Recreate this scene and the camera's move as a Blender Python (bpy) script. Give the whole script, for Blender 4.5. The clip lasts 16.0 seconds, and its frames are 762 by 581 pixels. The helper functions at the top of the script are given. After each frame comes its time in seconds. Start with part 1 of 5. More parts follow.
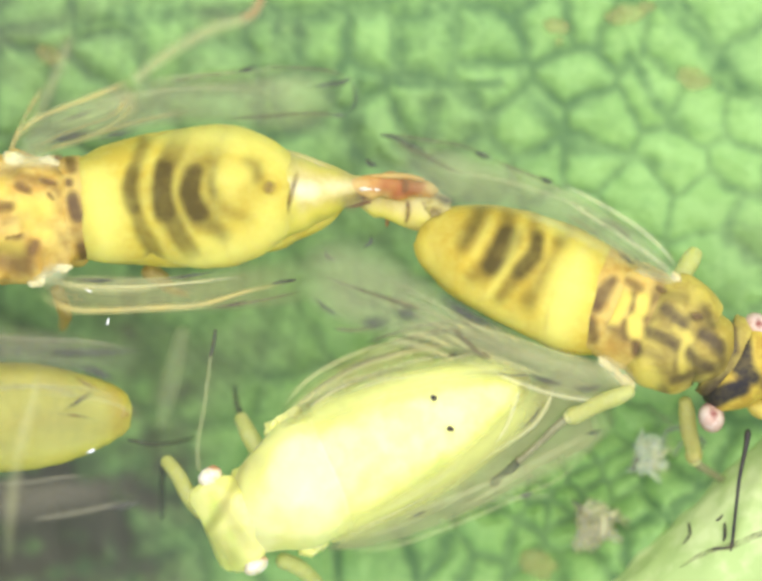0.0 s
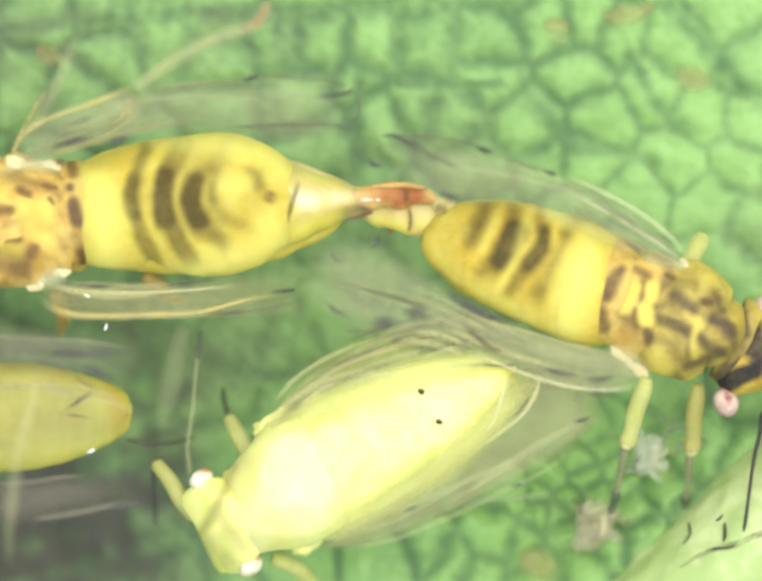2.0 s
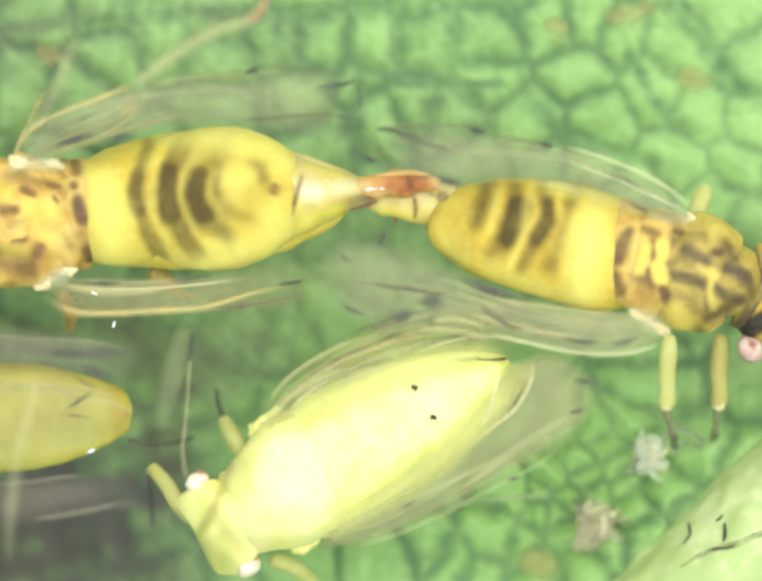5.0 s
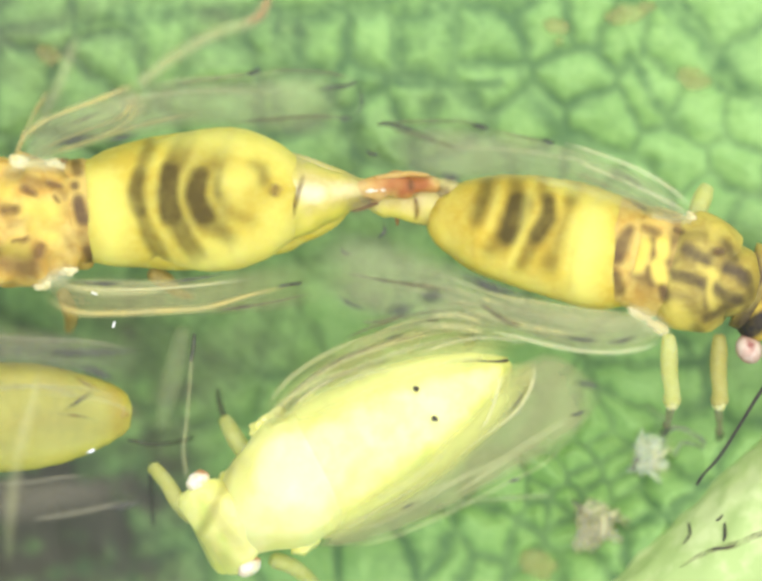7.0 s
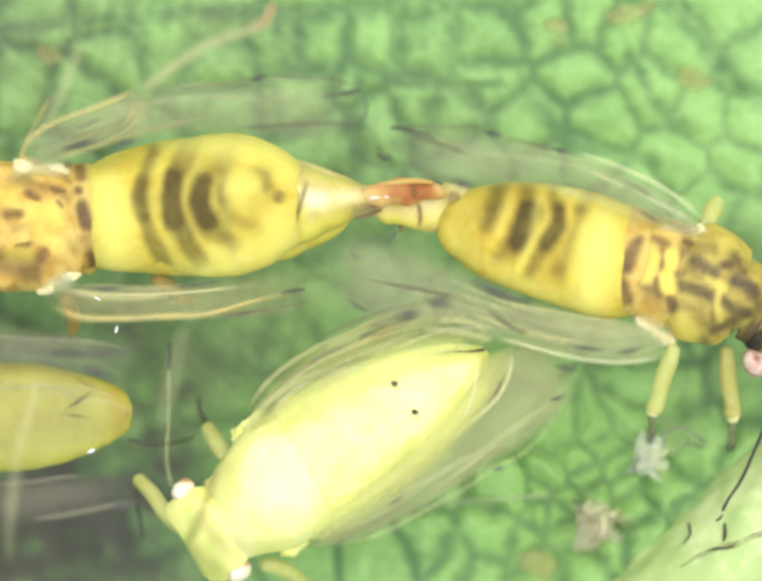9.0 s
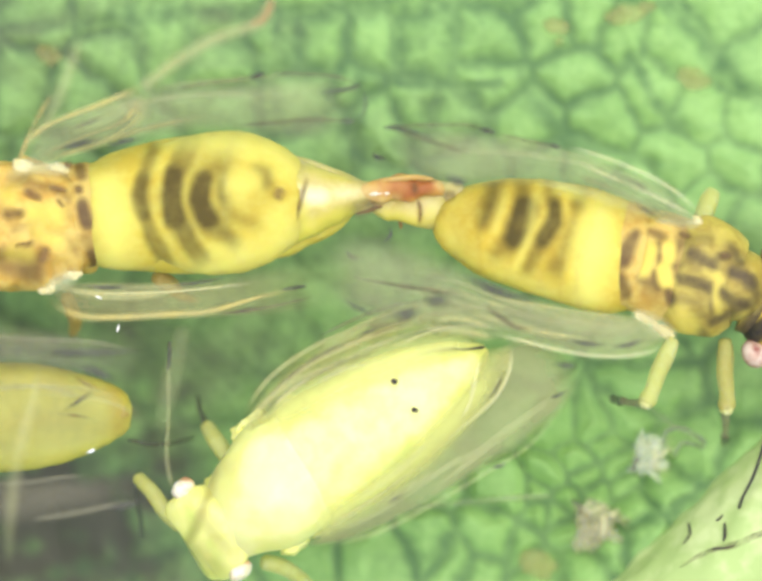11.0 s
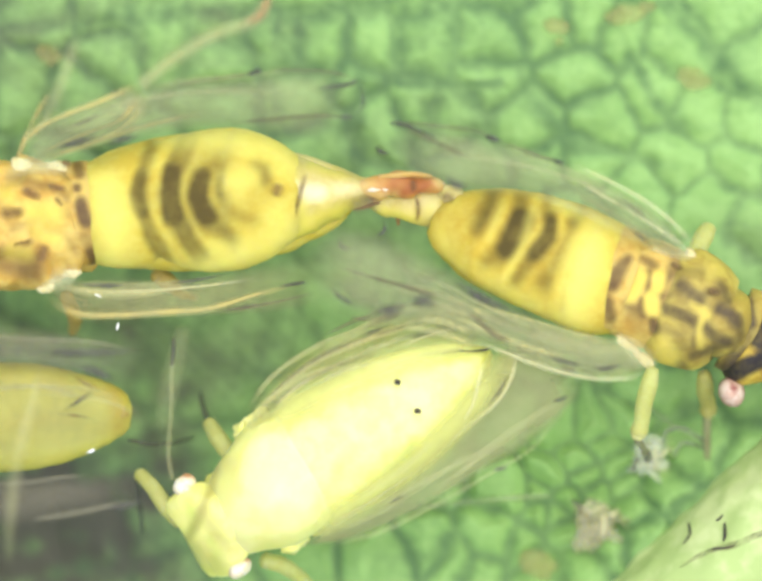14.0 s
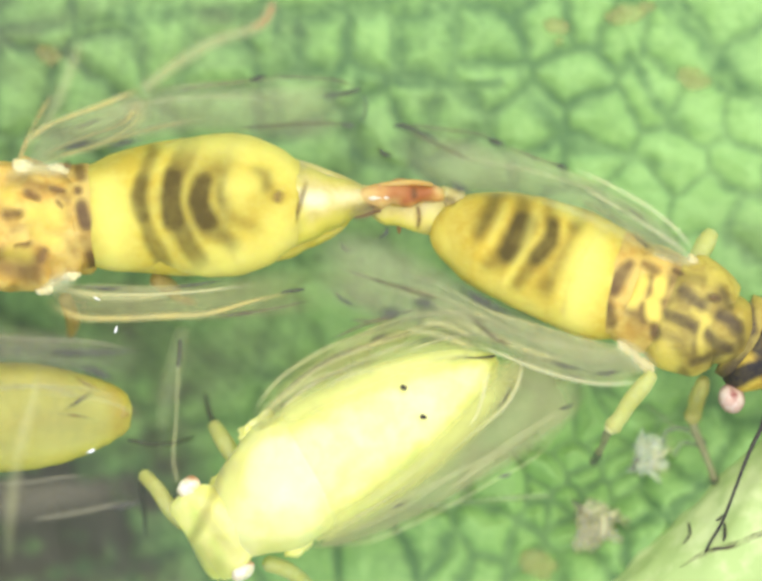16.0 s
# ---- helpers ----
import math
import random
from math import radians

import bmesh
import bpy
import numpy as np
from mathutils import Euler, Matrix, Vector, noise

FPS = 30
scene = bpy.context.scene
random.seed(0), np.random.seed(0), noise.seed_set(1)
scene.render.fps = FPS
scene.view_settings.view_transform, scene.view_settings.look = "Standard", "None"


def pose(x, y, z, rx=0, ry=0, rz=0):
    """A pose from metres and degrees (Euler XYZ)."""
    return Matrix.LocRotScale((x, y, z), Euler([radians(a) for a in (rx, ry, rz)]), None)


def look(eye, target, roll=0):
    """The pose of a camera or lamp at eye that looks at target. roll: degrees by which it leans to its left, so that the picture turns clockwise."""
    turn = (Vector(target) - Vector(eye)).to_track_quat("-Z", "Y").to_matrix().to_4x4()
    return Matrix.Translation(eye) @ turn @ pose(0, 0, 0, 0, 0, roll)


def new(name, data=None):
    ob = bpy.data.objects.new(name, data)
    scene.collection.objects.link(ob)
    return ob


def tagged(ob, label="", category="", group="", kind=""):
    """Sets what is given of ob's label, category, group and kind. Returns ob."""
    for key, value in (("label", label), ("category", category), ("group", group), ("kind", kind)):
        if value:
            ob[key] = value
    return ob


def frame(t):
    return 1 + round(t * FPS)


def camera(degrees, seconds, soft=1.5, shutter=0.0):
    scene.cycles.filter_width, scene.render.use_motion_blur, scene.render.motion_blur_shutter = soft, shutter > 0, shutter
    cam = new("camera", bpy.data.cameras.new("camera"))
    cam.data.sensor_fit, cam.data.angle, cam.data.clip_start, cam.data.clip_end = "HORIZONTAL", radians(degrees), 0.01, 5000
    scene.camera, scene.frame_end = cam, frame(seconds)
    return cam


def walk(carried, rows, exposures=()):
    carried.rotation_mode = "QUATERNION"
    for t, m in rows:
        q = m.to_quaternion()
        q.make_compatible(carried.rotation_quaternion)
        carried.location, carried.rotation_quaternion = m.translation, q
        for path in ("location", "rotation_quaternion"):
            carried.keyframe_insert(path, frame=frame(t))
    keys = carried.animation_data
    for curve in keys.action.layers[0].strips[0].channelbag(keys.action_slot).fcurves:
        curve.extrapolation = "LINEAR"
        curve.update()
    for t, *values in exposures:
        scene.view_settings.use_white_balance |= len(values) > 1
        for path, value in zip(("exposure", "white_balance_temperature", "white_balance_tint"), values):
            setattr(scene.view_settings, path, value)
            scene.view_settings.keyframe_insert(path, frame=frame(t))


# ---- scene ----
# A microscope looks straight down on a leaf with mating psyllids. 320 plan units are one millimetre:
# plan x runs to the right, plan y towards the viewer, h is the height over the leaf.
U = 1 / 320000.0
EYE = 0.030
cam = camera(2 * math.degrees(math.atan(784 * U / EYE)), 16.0, soft=3.4)
cam.data.dof.use_dof, cam.data.dof.focus_distance, cam.data.dof.aperture_fstop = True, EYE - 250 * U, 140.0
walk(cam, [(0.0, pose(0, 0, EYE)), (16.0, pose(0, 0, EYE))])

# ---- light ----
world = bpy.data.worlds.new("daylight")
scene.world = world
world.use_nodes = True
wn = world.node_tree
sky = wn.nodes.new("ShaderNodeTexSky")
sky.sky_type, sky.sun_disc = "NISHITA", False
sky.sun_elevation, sky.sun_rotation = radians(78), radians(35)
wn.nodes["Background"].inputs["Strength"].default_value = 0.15
wn.links.new(sky.outputs[0], wn.nodes["Background"].inputs["Color"])
sun = new("sun", bpy.data.lights.new("sun", "SUN"))
sun.data.energy, sun.data.angle, sun.data.color = 2.75, radians(110), (1.0, 0.915, 0.775)
sun.matrix_world = look((0.007, 0.010, 0.060), (0, 0, 0))
scene.view_settings.exposure = 0.60


# ---- materials ----
def rgba(c):
    return (c[0], c[1], c[2], 1.0)


def surface(name, base, second=None, amount=0.5, grain=16000.0, rough=0.45, soft=0.0, pigment=None, relief=0.0,
            coat=0.0, alpha=1.0, islands=False, attribute="pigment", shine=0.3, patchy=False, thin=False):
    """A living surface: two scales of colour change, an optional pigment laid by the mesh, fine relief."""
    alpha = 1 - (1 - alpha) ** 2 if thin else alpha
    m = bpy.data.materials.new(name)
    m.use_nodes = True
    t = m.node_tree
    p = t.nodes["Principled BSDF"]
    co = t.nodes.new("ShaderNodeTexCoord")
    second = second or tuple(v * 0.7 for v in base)
    fine, broad = t.nodes.new("ShaderNodeTexNoise"), t.nodes.new("ShaderNodeTexNoise")
    for node, s, d in ((fine, grain * 4, 4.0), (broad, grain, 3.0)):
        node.inputs["Scale"].default_value, node.inputs["Detail"].default_value = s, d
        t.links.new(co.outputs["Object"], node.inputs["Vector"])
    both = t.nodes.new("ShaderNodeMath")
    both.operation = "MULTIPLY_ADD"
    both.inputs[1].default_value = 0.45
    t.links.new(fine.outputs[0], both.inputs[0])
    t.links.new(broad.outputs[0], both.inputs[2])
    ramp = t.nodes.new("ShaderNodeMapRange")
    ramp.inputs[1].default_value, ramp.inputs[2].default_value = 0.6, 0.86
    ramp.inputs[4].default_value = amount
    t.links.new(both.outputs[0], ramp.inputs[0])
    mix = t.nodes.new("ShaderNodeMix")
    mix.data_type = "RGBA"
    mix.inputs[6].default_value, mix.inputs[7].default_value = rgba(base), rgba(second)
    t.links.new(ramp.outputs[0], mix.inputs[0])
    colour = mix.outputs[2]
    if pigment:
        at_node = t.nodes.new("ShaderNodeAttribute")
        at_node.attribute_name = attribute
        breakup = t.nodes.new("ShaderNodeMath")
        breakup.operation = "MULTIPLY_ADD"
        breakup.inputs[1].default_value, breakup.use_clamp = 0.35, True
        less = t.nodes.new("ShaderNodeMath")
        less.operation = "SUBTRACT"
        less.inputs[1].default_value = 0.55
        t.links.new(both.outputs[0], less.inputs[0])
        scaled = t.nodes.new("ShaderNodeMath")
        scaled.operation = "MULTIPLY"
        t.links.new(less.outputs[0], scaled.inputs[0])
        t.links.new(at_node.outputs["Fac"], scaled.inputs[1])
        t.links.new(scaled.outputs[0], breakup.inputs[0])
        t.links.new(at_node.outputs["Fac"], breakup.inputs[2])
        dark = t.nodes.new("ShaderNodeMix")
        dark.data_type = "RGBA"
        dark.inputs[7].default_value = rgba(pigment)
        t.links.new(breakup.outputs[0], dark.inputs[0])
        t.links.new(colour, dark.inputs[6])
        colour = dark.outputs[2]
    t.links.new(colour, p.inputs["Base Color"])
    p.inputs["Roughness"].default_value = rough
    p.inputs["Coat Weight"].default_value = coat
    p.inputs["Coat Roughness"].default_value = 0.25
    p.inputs["Alpha"].default_value = alpha
    p.inputs["Specular IOR Level"].default_value = shine
    if patchy or thin:
        film = t.nodes.new("ShaderNodeMapRange")
        film.inputs[1].default_value, film.inputs[2].default_value = 0.58, 0.88
        film.inputs[3].default_value, film.inputs[4].default_value = (alpha * 0.85, alpha * 1.18) if thin else (alpha * 0.45, alpha * 1.6)
        t.links.new(both.outputs[0], film.inputs[0])
        t.links.new(film.outputs[0], p.inputs["Alpha"])
    if thin:
        dense = t.nodes.new("ShaderNodeAttribute")
        dense.attribute_name = "film"
        share = t.nodes.new("ShaderNodeMath")
        share.operation = "MULTIPLY"
        t.links.new(dense.outputs["Fac"], share.inputs[0])
        t.links.new(film.outputs[0], share.inputs[1])
        t.links.new(share.outputs[0], p.inputs["Alpha"])
    if soft:
        p.inputs["Subsurface Weight"].default_value = soft
        p.inputs["Subsurface Radius"].default_value = (1.0, 0.8, 0.25)
        p.inputs["Subsurface Scale"].default_value = 85 * U
    if relief:
        bump = t.nodes.new("ShaderNodeBump")
        bump.inputs["Strength"].default_value, bump.inputs["Distance"].default_value = 0.6, relief * U
        t.links.new(both.outputs[0], bump.inputs["Height"])
        t.links.new(bump.outputs[0], p.inputs["Normal"])
        t.links.new(bump.outputs[0], p.inputs["Coat Normal"])
    return m


BROWN = (0.098, 0.074, 0.02)
M = {
    "blade": surface("leaf_blade", (0.285, 0.49, 0.148), (0.225, 0.405, 0.11), 0.9, 5000, 0.6, pigment=(0.085, 0.175, 0.06), relief=4),
    "midrib": surface("leaf_midrib", (0.53, 0.62, 0.27), (0.38, 0.50, 0.17), 1.0, 2600, 0.55, relief=4),
    "rust": surface("rust_spot", (0.52, 0.40, 0.14), (0.40, 0.38, 0.13), 1.0, 12000, 0.7, relief=4, alpha=0.2, patchy=True),
    "yellow": surface("yellow_cuticle", (0.62, 0.53, 0.10), (0.55, 0.41, 0.05), 0.8, 3800, 0.6, 0.45, BROWN, 2, 0.0, shine=0.1),
    "gold": surface("golden_cuticle", (0.70, 0.565, 0.10), (0.62, 0.44, 0.055), 0.9, 3800, 0.6, 0.45, BROWN, 2, 0.0, shine=0.1),
    "ochre": surface("dull_yellow_cuticle", (0.52, 0.48, 0.085), (0.45, 0.40, 0.055), 0.9, 3800, 0.5, 0.3, (0.30, 0.15, 0.03), 2, 0.1),
    "amber": surface("amber_cuticle", (0.64, 0.46, 0.11), (0.54, 0.33, 0.06), 1.0, 4500, 0.5, 0.3, (0.095, 0.055, 0.02), 2, 0.0),
    "olive": surface("striped_cuticle", (0.54, 0.43, 0.08), (0.40, 0.29, 0.045), 0.8, 6000, 0.5, 0.3, (0.075, 0.052, 0.022), 4, 0.1),
    "headskin": surface("black_and_yellow_cuticle", (0.56, 0.42, 0.06), (0.40, 0.26, 0.03), 0.9, 6000, 0.5, 0.2, (0.022, 0.019, 0.018), 3, 0.0),
    "lime": surface("pale_lime_cuticle", (0.87, 0.845, 0.265), (0.80, 0.775, 0.17), 0.9, 3000, 0.40, 0.3, (0.52, 0.64, 0.10), 4, 0.35, shine=0.4),
    "limeshine": surface("waxy_lime_cuticle", (0.87, 0.845, 0.265), (0.80, 0.775, 0.17), 0.9, 3000, 0.42, 0.3, (0.52, 0.64, 0.10), 3, 0.9, shine=0.7),
    "limeback": surface("waxy_lime_back", (0.87, 0.845, 0.25), (0.80, 0.775, 0.16), 0.9, 3000, 0.42, 0.3, (0.52, 0.64, 0.10), 3, 0.65, shine=0.6),
    "cream": surface("cream_cuticle", (0.58, 0.49, 0.17), (0.50, 0.41, 0.11), 0.9, 7000, 0.45, 0.4, (0.64, 0.56, 0.08), 3, 0.4),
    "white": surface("white_sclerite", (0.72, 0.63, 0.30), (0.64, 0.50, 0.18), 1.0, 12000, 0.5, 0.3, relief=2, coat=0.3),
    "red": surface("red_organ", (0.60, 0.37, 0.11), (0.55, 0.29, 0.075), 0.9, 6000, 0.5, 0.35, (0.38, 0.135, 0.04), 3, 0.08, shine=0.2),
    "brownskin": surface("brown_cuticle", (0.30, 0.19, 0.06), (0.20, 0.11, 0.04), 0.9, 7000, 0.5, relief=2),
    "palefeeler": surface("hazy_feeler", (0.46, 0.47, 0.20), (0.40, 0.40, 0.16), 0.9, 5000, 0.5, alpha=0.3, thin=True),
    "rustfeeler": surface("rusty_feeler", (0.50, 0.30, 0.13), (0.40, 0.22, 0.09), 0.9, 7000, 0.5, alpha=0.3, thin=True),
    "veinfine": surface("fine_brown_vein", (0.16, 0.12, 0.06), (0.10, 0.08, 0.045), 0.9, 9000, 0.5, alpha=0.34, thin=True),
    "underleg": surface("dull_leg", (0.52, 0.48, 0.15), (0.45, 0.39, 0.10), 0.8, 7000, 0.5, 0.3, relief=2, alpha=0.58),
    "leg": surface("pale_leg", (0.60, 0.60, 0.21), (0.53, 0.52, 0.14), 0.8, 7000, 0.5, 0.3, (0.05, 0.045, 0.03), relief=2, alpha=0.6),
    "knee": surface("pale_knee", (0.66, 0.64, 0.27), (0.60, 0.56, 0.20), 0.8, 9000, 0.4, 0.3, relief=2, alpha=0.85),
    "shank": surface("grey_olive_shank", (0.34, 0.33, 0.17), (0.26, 0.24, 0.12), 0.9, 8000, 0.5, alpha=0.6),
    "orange": surface("orange_leg", (0.58, 0.42, 0.13), (0.50, 0.34, 0.09), 0.8, 9000, 0.5, 0.2, relief=2, alpha=0.7),
    "dark": surface("dark_bristle", (0.03, 0.027, 0.022), (0.05, 0.045, 0.035), 0.8, 20000, 0.5),
    "black": surface("black_cuticle", (0.03, 0.024, 0.02), (0.05, 0.04, 0.03), 0.8, 12000, 0.5, coat=0.1),
    "eye": surface("pink_eye", (0.64, 0.52, 0.40), (0.50, 0.31, 0.22), 0.9, 7000, 0.35, 0.0, (0.24, 0.05, 0.03), 1, 0.3),
    "pearl": surface("pearl_eye", (0.82, 0.76, 0.55), (0.72, 0.58, 0.34), 0.9, 14000, 0.3, 0.2, (0.45, 0.16, 0.05), 1, 0.7),
    "vein": surface("wing_vein", (0.60, 0.53, 0.22), (0.48, 0.38, 0.13), 0.9, 7000, 0.5, alpha=0.42, patchy=True),
    "veinfaint": surface("faint_wing_vein", (0.22, 0.19, 0.09), (0.14, 0.12, 0.06), 0.9, 9000, 0.5, alpha=0.3, patchy=True),
    "wing": surface("wing_membrane", (0.33, 0.31, 0.125), (0.24, 0.23, 0.09), 1.0, 3000, 0.45, alpha=0.31, relief=1, thin=True),
    "wingclear": surface("clear_wing_membrane", (0.30, 0.31, 0.15), (0.24, 0.25, 0.115), 1.0, 3000, 0.4, alpha=0.29, relief=1, thin=True),
    "winglime": surface("yellowish_wing_membrane", (0.47, 0.46, 0.14), (0.36, 0.36, 0.10), 1.0, 3000, 0.45, alpha=0.28, relief=1, thin=True),
    "limehaze": surface("lime_wing_film", (0.66, 0.68, 0.20), (0.58, 0.60, 0.16), 0.8, 2600, 0.45, alpha=0.34, relief=1, thin=True),
    "dullfilm": surface("dull_yellow_film", (0.42, 0.42, 0.13), (0.35, 0.35, 0.11), 1.0, 3000, 0.45, alpha=0.26, relief=1, thin=True),
    "wingsmooth": surface("smooth_olive_membrane", (0.30, 0.305, 0.13), (0.25, 0.26, 0.105), 0.8, 2200, 0.45, alpha=0.42, relief=1, thin=True),
    "wingpale": surface("pale_wing_membrane", (0.64, 0.62, 0.27), (0.54, 0.52, 0.21), 1.0, 4500, 0.45, alpha=0.15, relief=1, thin=True),
    "smokefold": surface("smoky_fold", (0.36, 0.34, 0.21), (0.28, 0.26, 0.16), 0.9, 7000, 0.45, alpha=0.16, thin=True),
    "wingdark": surface("smoky_wing_membrane", (0.20, 0.18, 0.115), (0.145, 0.135, 0.09), 0.9, 4000, 0.45, alpha=0.32, relief=1, thin=True),
    "streak": surface("golden_wing_streak", (0.56, 0.54, 0.23), (0.50, 0.46, 0.17), 0.9, 3500, 0.45, alpha=0.25, thin=True),
    "goldstreak": surface("amber_wing_edge", (0.62, 0.53, 0.20), (0.56, 0.46, 0.14), 0.9, 6000, 0.45, alpha=0.36, thin=True),
    "fold": surface("wing_fold", (0.60, 0.58, 0.28), (0.48, 0.48, 0.20), 0.9, 7000, 0.45, alpha=0.12, thin=True),
    "rim": surface("pale_wing_rim", (0.76, 0.74, 0.42), (0.66, 0.63, 0.30), 0.9, 5000, 0.45, alpha=0.23, thin=True),
    "smudge": surface("dark_wing_mark_and_shade", (0.085, 0.08, 0.065), (0.06, 0.057, 0.05), 0.9, 9000, 0.5, alpha=0.48, thin=True),
    "pitstain": surface("brown_stain", (0.12, 0.065, 0.022), (0.18, 0.095, 0.03), 0.9, 9000, 0.5, alpha=0.42, thin=True),
    "milky": surface("milky_fibre", (0.44, 0.48, 0.25), (0.34, 0.40, 0.19), 1.0, 4500, 0.5, alpha=0.17, relief=1, patchy=True),
    "feeler": surface("grey_feeler", (0.11, 0.115, 0.08), (0.07, 0.07, 0.05), 0.9, 9000, 0.6, alpha=0.5),
    "greystrand": surface("grey_strand", (0.40, 0.44, 0.30), (0.16, 0.18, 0.12), 1.0, 7000, 0.5, alpha=0.45, patchy=True),
    "flake": surface("shed_skin", (0.86, 0.89, 0.68), (0.62, 0.72, 0.46), 1.0, 9000, 0.6, 0.2, relief=3, alpha=0.34, patchy=True),
    "tanflake": surface("tan_shed_skin", (0.68, 0.62, 0.40), (0.42, 0.44, 0.24), 1.0, 9000, 0.6, 0.2, relief=4, alpha=0.28, patchy=True),
    # wet drop; its white also serves the small glints by the wing
    "drop": surface("honeydew_glint", (0.9, 0.9, 0.85), (0.85, 0.85, 0.8), 0.3, 9000, 0.05, coat=1.0),
}


def tinted(m, attribute, colour):
    """Lays a second colour over a material's colour, as strong as the mesh says."""
    t = m.node_tree
    p = t.nodes["Principled BSDF"]
    old = p.inputs["Base Color"].links[0].from_socket
    a = t.nodes.new("ShaderNodeAttribute")
    a.attribute_name = attribute
    mix = t.nodes.new("ShaderNodeMix")
    mix.data_type = "RGBA"
    mix.inputs[7].default_value = rgba(colour)
    t.links.new(a.outputs["Fac"], mix.inputs[0])
    t.links.new(old, mix.inputs[6])
    t.links.new(mix.outputs[2], p.inputs["Base Color"])


wax = M["limeshine"].node_tree.nodes["Principled BSDF"]
wax.inputs["Coat Roughness"].default_value, wax.inputs["Coat IOR"].default_value = 0.52, 2.3
back = M["limeback"].node_tree.nodes["Principled BSDF"]
back.inputs["Coat Roughness"].default_value, back.inputs["Coat IOR"].default_value = 0.52, 1.9
# the blade's dull tone carries painted shade and wing haze
tinted(M["blade"], "dull", (0.08, 0.079, 0.052))
for skin, colour in (("yellow", (0.75, 0.69, 0.155)), ("gold", (0.77, 0.71, 0.16)), ("amber", (0.74, 0.60, 0.10)), ("olive", (0.68, 0.56, 0.10)), ("ochre", (0.66, 0.62, 0.10)),
                     ("cream", (0.84, 0.78, 0.46)), ("red", (0.68, 0.50, 0.19))):
    tinted(M[skin], "pale", colour)
for skin in ("lime", "limeshine"):
    tinted(M[skin], "groove", (0.30, 0.25, 0.06))


# ---- building ----
origin = {}


def at(x, y, h=0.0):
    f = 1 - h * U / EYE
    return Vector(((x - 784) * U * f, (598 - y) * U * f, h * U))


def thing(name, x, y, h, label, category, group=""):
    """An Empty on the leaf under the plan place (x, y), seen at the height h."""
    root = new(name)
    p = at(x, y, h)
    root.location = (p.x, p.y, 0)
    origin[root] = Vector((p.x, p.y, 0))
    root.empty_display_size = 100 * U
    return tagged(root, label, category, group)


def part(name, bm, material, parent=None, label="", pivot=None):
    """Links a bmesh, built in world places, as one mesh under its thing, with its origin at the pivot."""
    base = origin[parent] if parent else Vector((0, 0, 0))
    zero = pivot if pivot is not None else base
    bmesh.ops.translate(bm, verts=bm.verts, vec=-zero)
    bmesh.ops.recalc_face_normals(bm, faces=bm.faces)
    me = bpy.data.meshes.new(name)
    bm.to_mesh(me)
    bm.free()
    me.polygons.foreach_set("use_smooth", [True] * len(me.polygons))
    me.materials.append(M[material])
    ob = new(name, me)
    ob.parent = parent
    ob.location = zero - base
    origin[ob] = zero
    return tagged(ob, label)


def waves(x, y, k, seed):
    """A smooth random field between about -1 and 1."""
    rng = np.random.RandomState(seed)
    s = 0
    for _ in range(9):
        a, p, f = rng.uniform(0, 6.3), rng.uniform(0, 6.3), rng.uniform(0.5, 1.7) * k
        s = s + np.sin((x * np.cos(a) + y * np.sin(a)) * f + p)
    return s / 4.0


def paint(bm, strokes, layer="pigment", wobble=3.5):
    """Lays pigment on a body along soft strokes: strength, softness of the edge, then places (x, y, half width) in the plan."""
    key = bm.verts.layers.float.get(layer) or bm.verts.layers.float.new(layer)
    co = np.array([v.co[:] for v in bm.verts])
    f = U * (1 - co[:, 2] / EYE)
    x, y = 784 + co[:, 0] / f, 598 - co[:, 1] / f
    x, y = x + wobble * waves(x, y, 0.055, 51), y + wobble * waves(x, y, 0.055, 52)
    laid = np.zeros(len(x))
    for strength, edge, *line in strokes:
        gap = np.full(len(x), 1e9)
        for (ax, ay, ar), (bx, by, br) in zip(line, line[1:] or line):
            ex, ey = bx - ax, by - ay
            q = np.clip(((x - ax) * ex + (y - ay) * ey) / (ex * ex + ey * ey + 1e-6), 0, 1)
            gap = np.minimum(gap, np.hypot(x - ax - q * ex, y - ay - q * ey) - ar - q * (br - ar))
        s = np.clip(0.5 - (gap - 4) / (1.7 * edge), 0, 1)
        laid = 1 - (1 - laid) * (1 - 0.9 * strength**0.7 * s * s * (3 - 2 * s))
    for v, value in zip(bm.verts, laid):
        v[key] = max(v[key], float(value))
    return bm


def spline(rows, n):
    """Smooth rows of numbers: n samples from the first to the last."""
    r = np.array(rows, float)
    d = np.concatenate([[0], np.cumsum(np.linalg.norm(np.diff(r[:, :2], axis=0), axis=1) + 1e-6)])
    q = np.linspace(0, d[-1], n)
    tang = np.gradient(r, d, axis=0)
    i = np.clip(np.searchsorted(d, q, side="right") - 1, 0, len(d) - 2)
    w = (d[i + 1] - d[i])[:, None]
    u = ((q - d[i]) / w[:, 0])[:, None]
    return ((2 * u**3 - 3 * u**2 + 1) * r[i] + (u**3 - 2 * u**2 + u) * w * tang[i]
            + (3 * u**2 - 2 * u**3) * r[i + 1] + (u**3 - u**2) * w * tang[i + 1])


def band(value, lo, hi, edge):
    """1 between lo and hi, falling to 0 over the edge."""
    a = min(1.0, max(0.0, (value - lo) / edge + 0.5))
    b = min(1.0, max(0.0, (hi - value) / edge + 0.5))
    return a * a * (3 - 2 * a) * b * b * (3 - 2 * b)


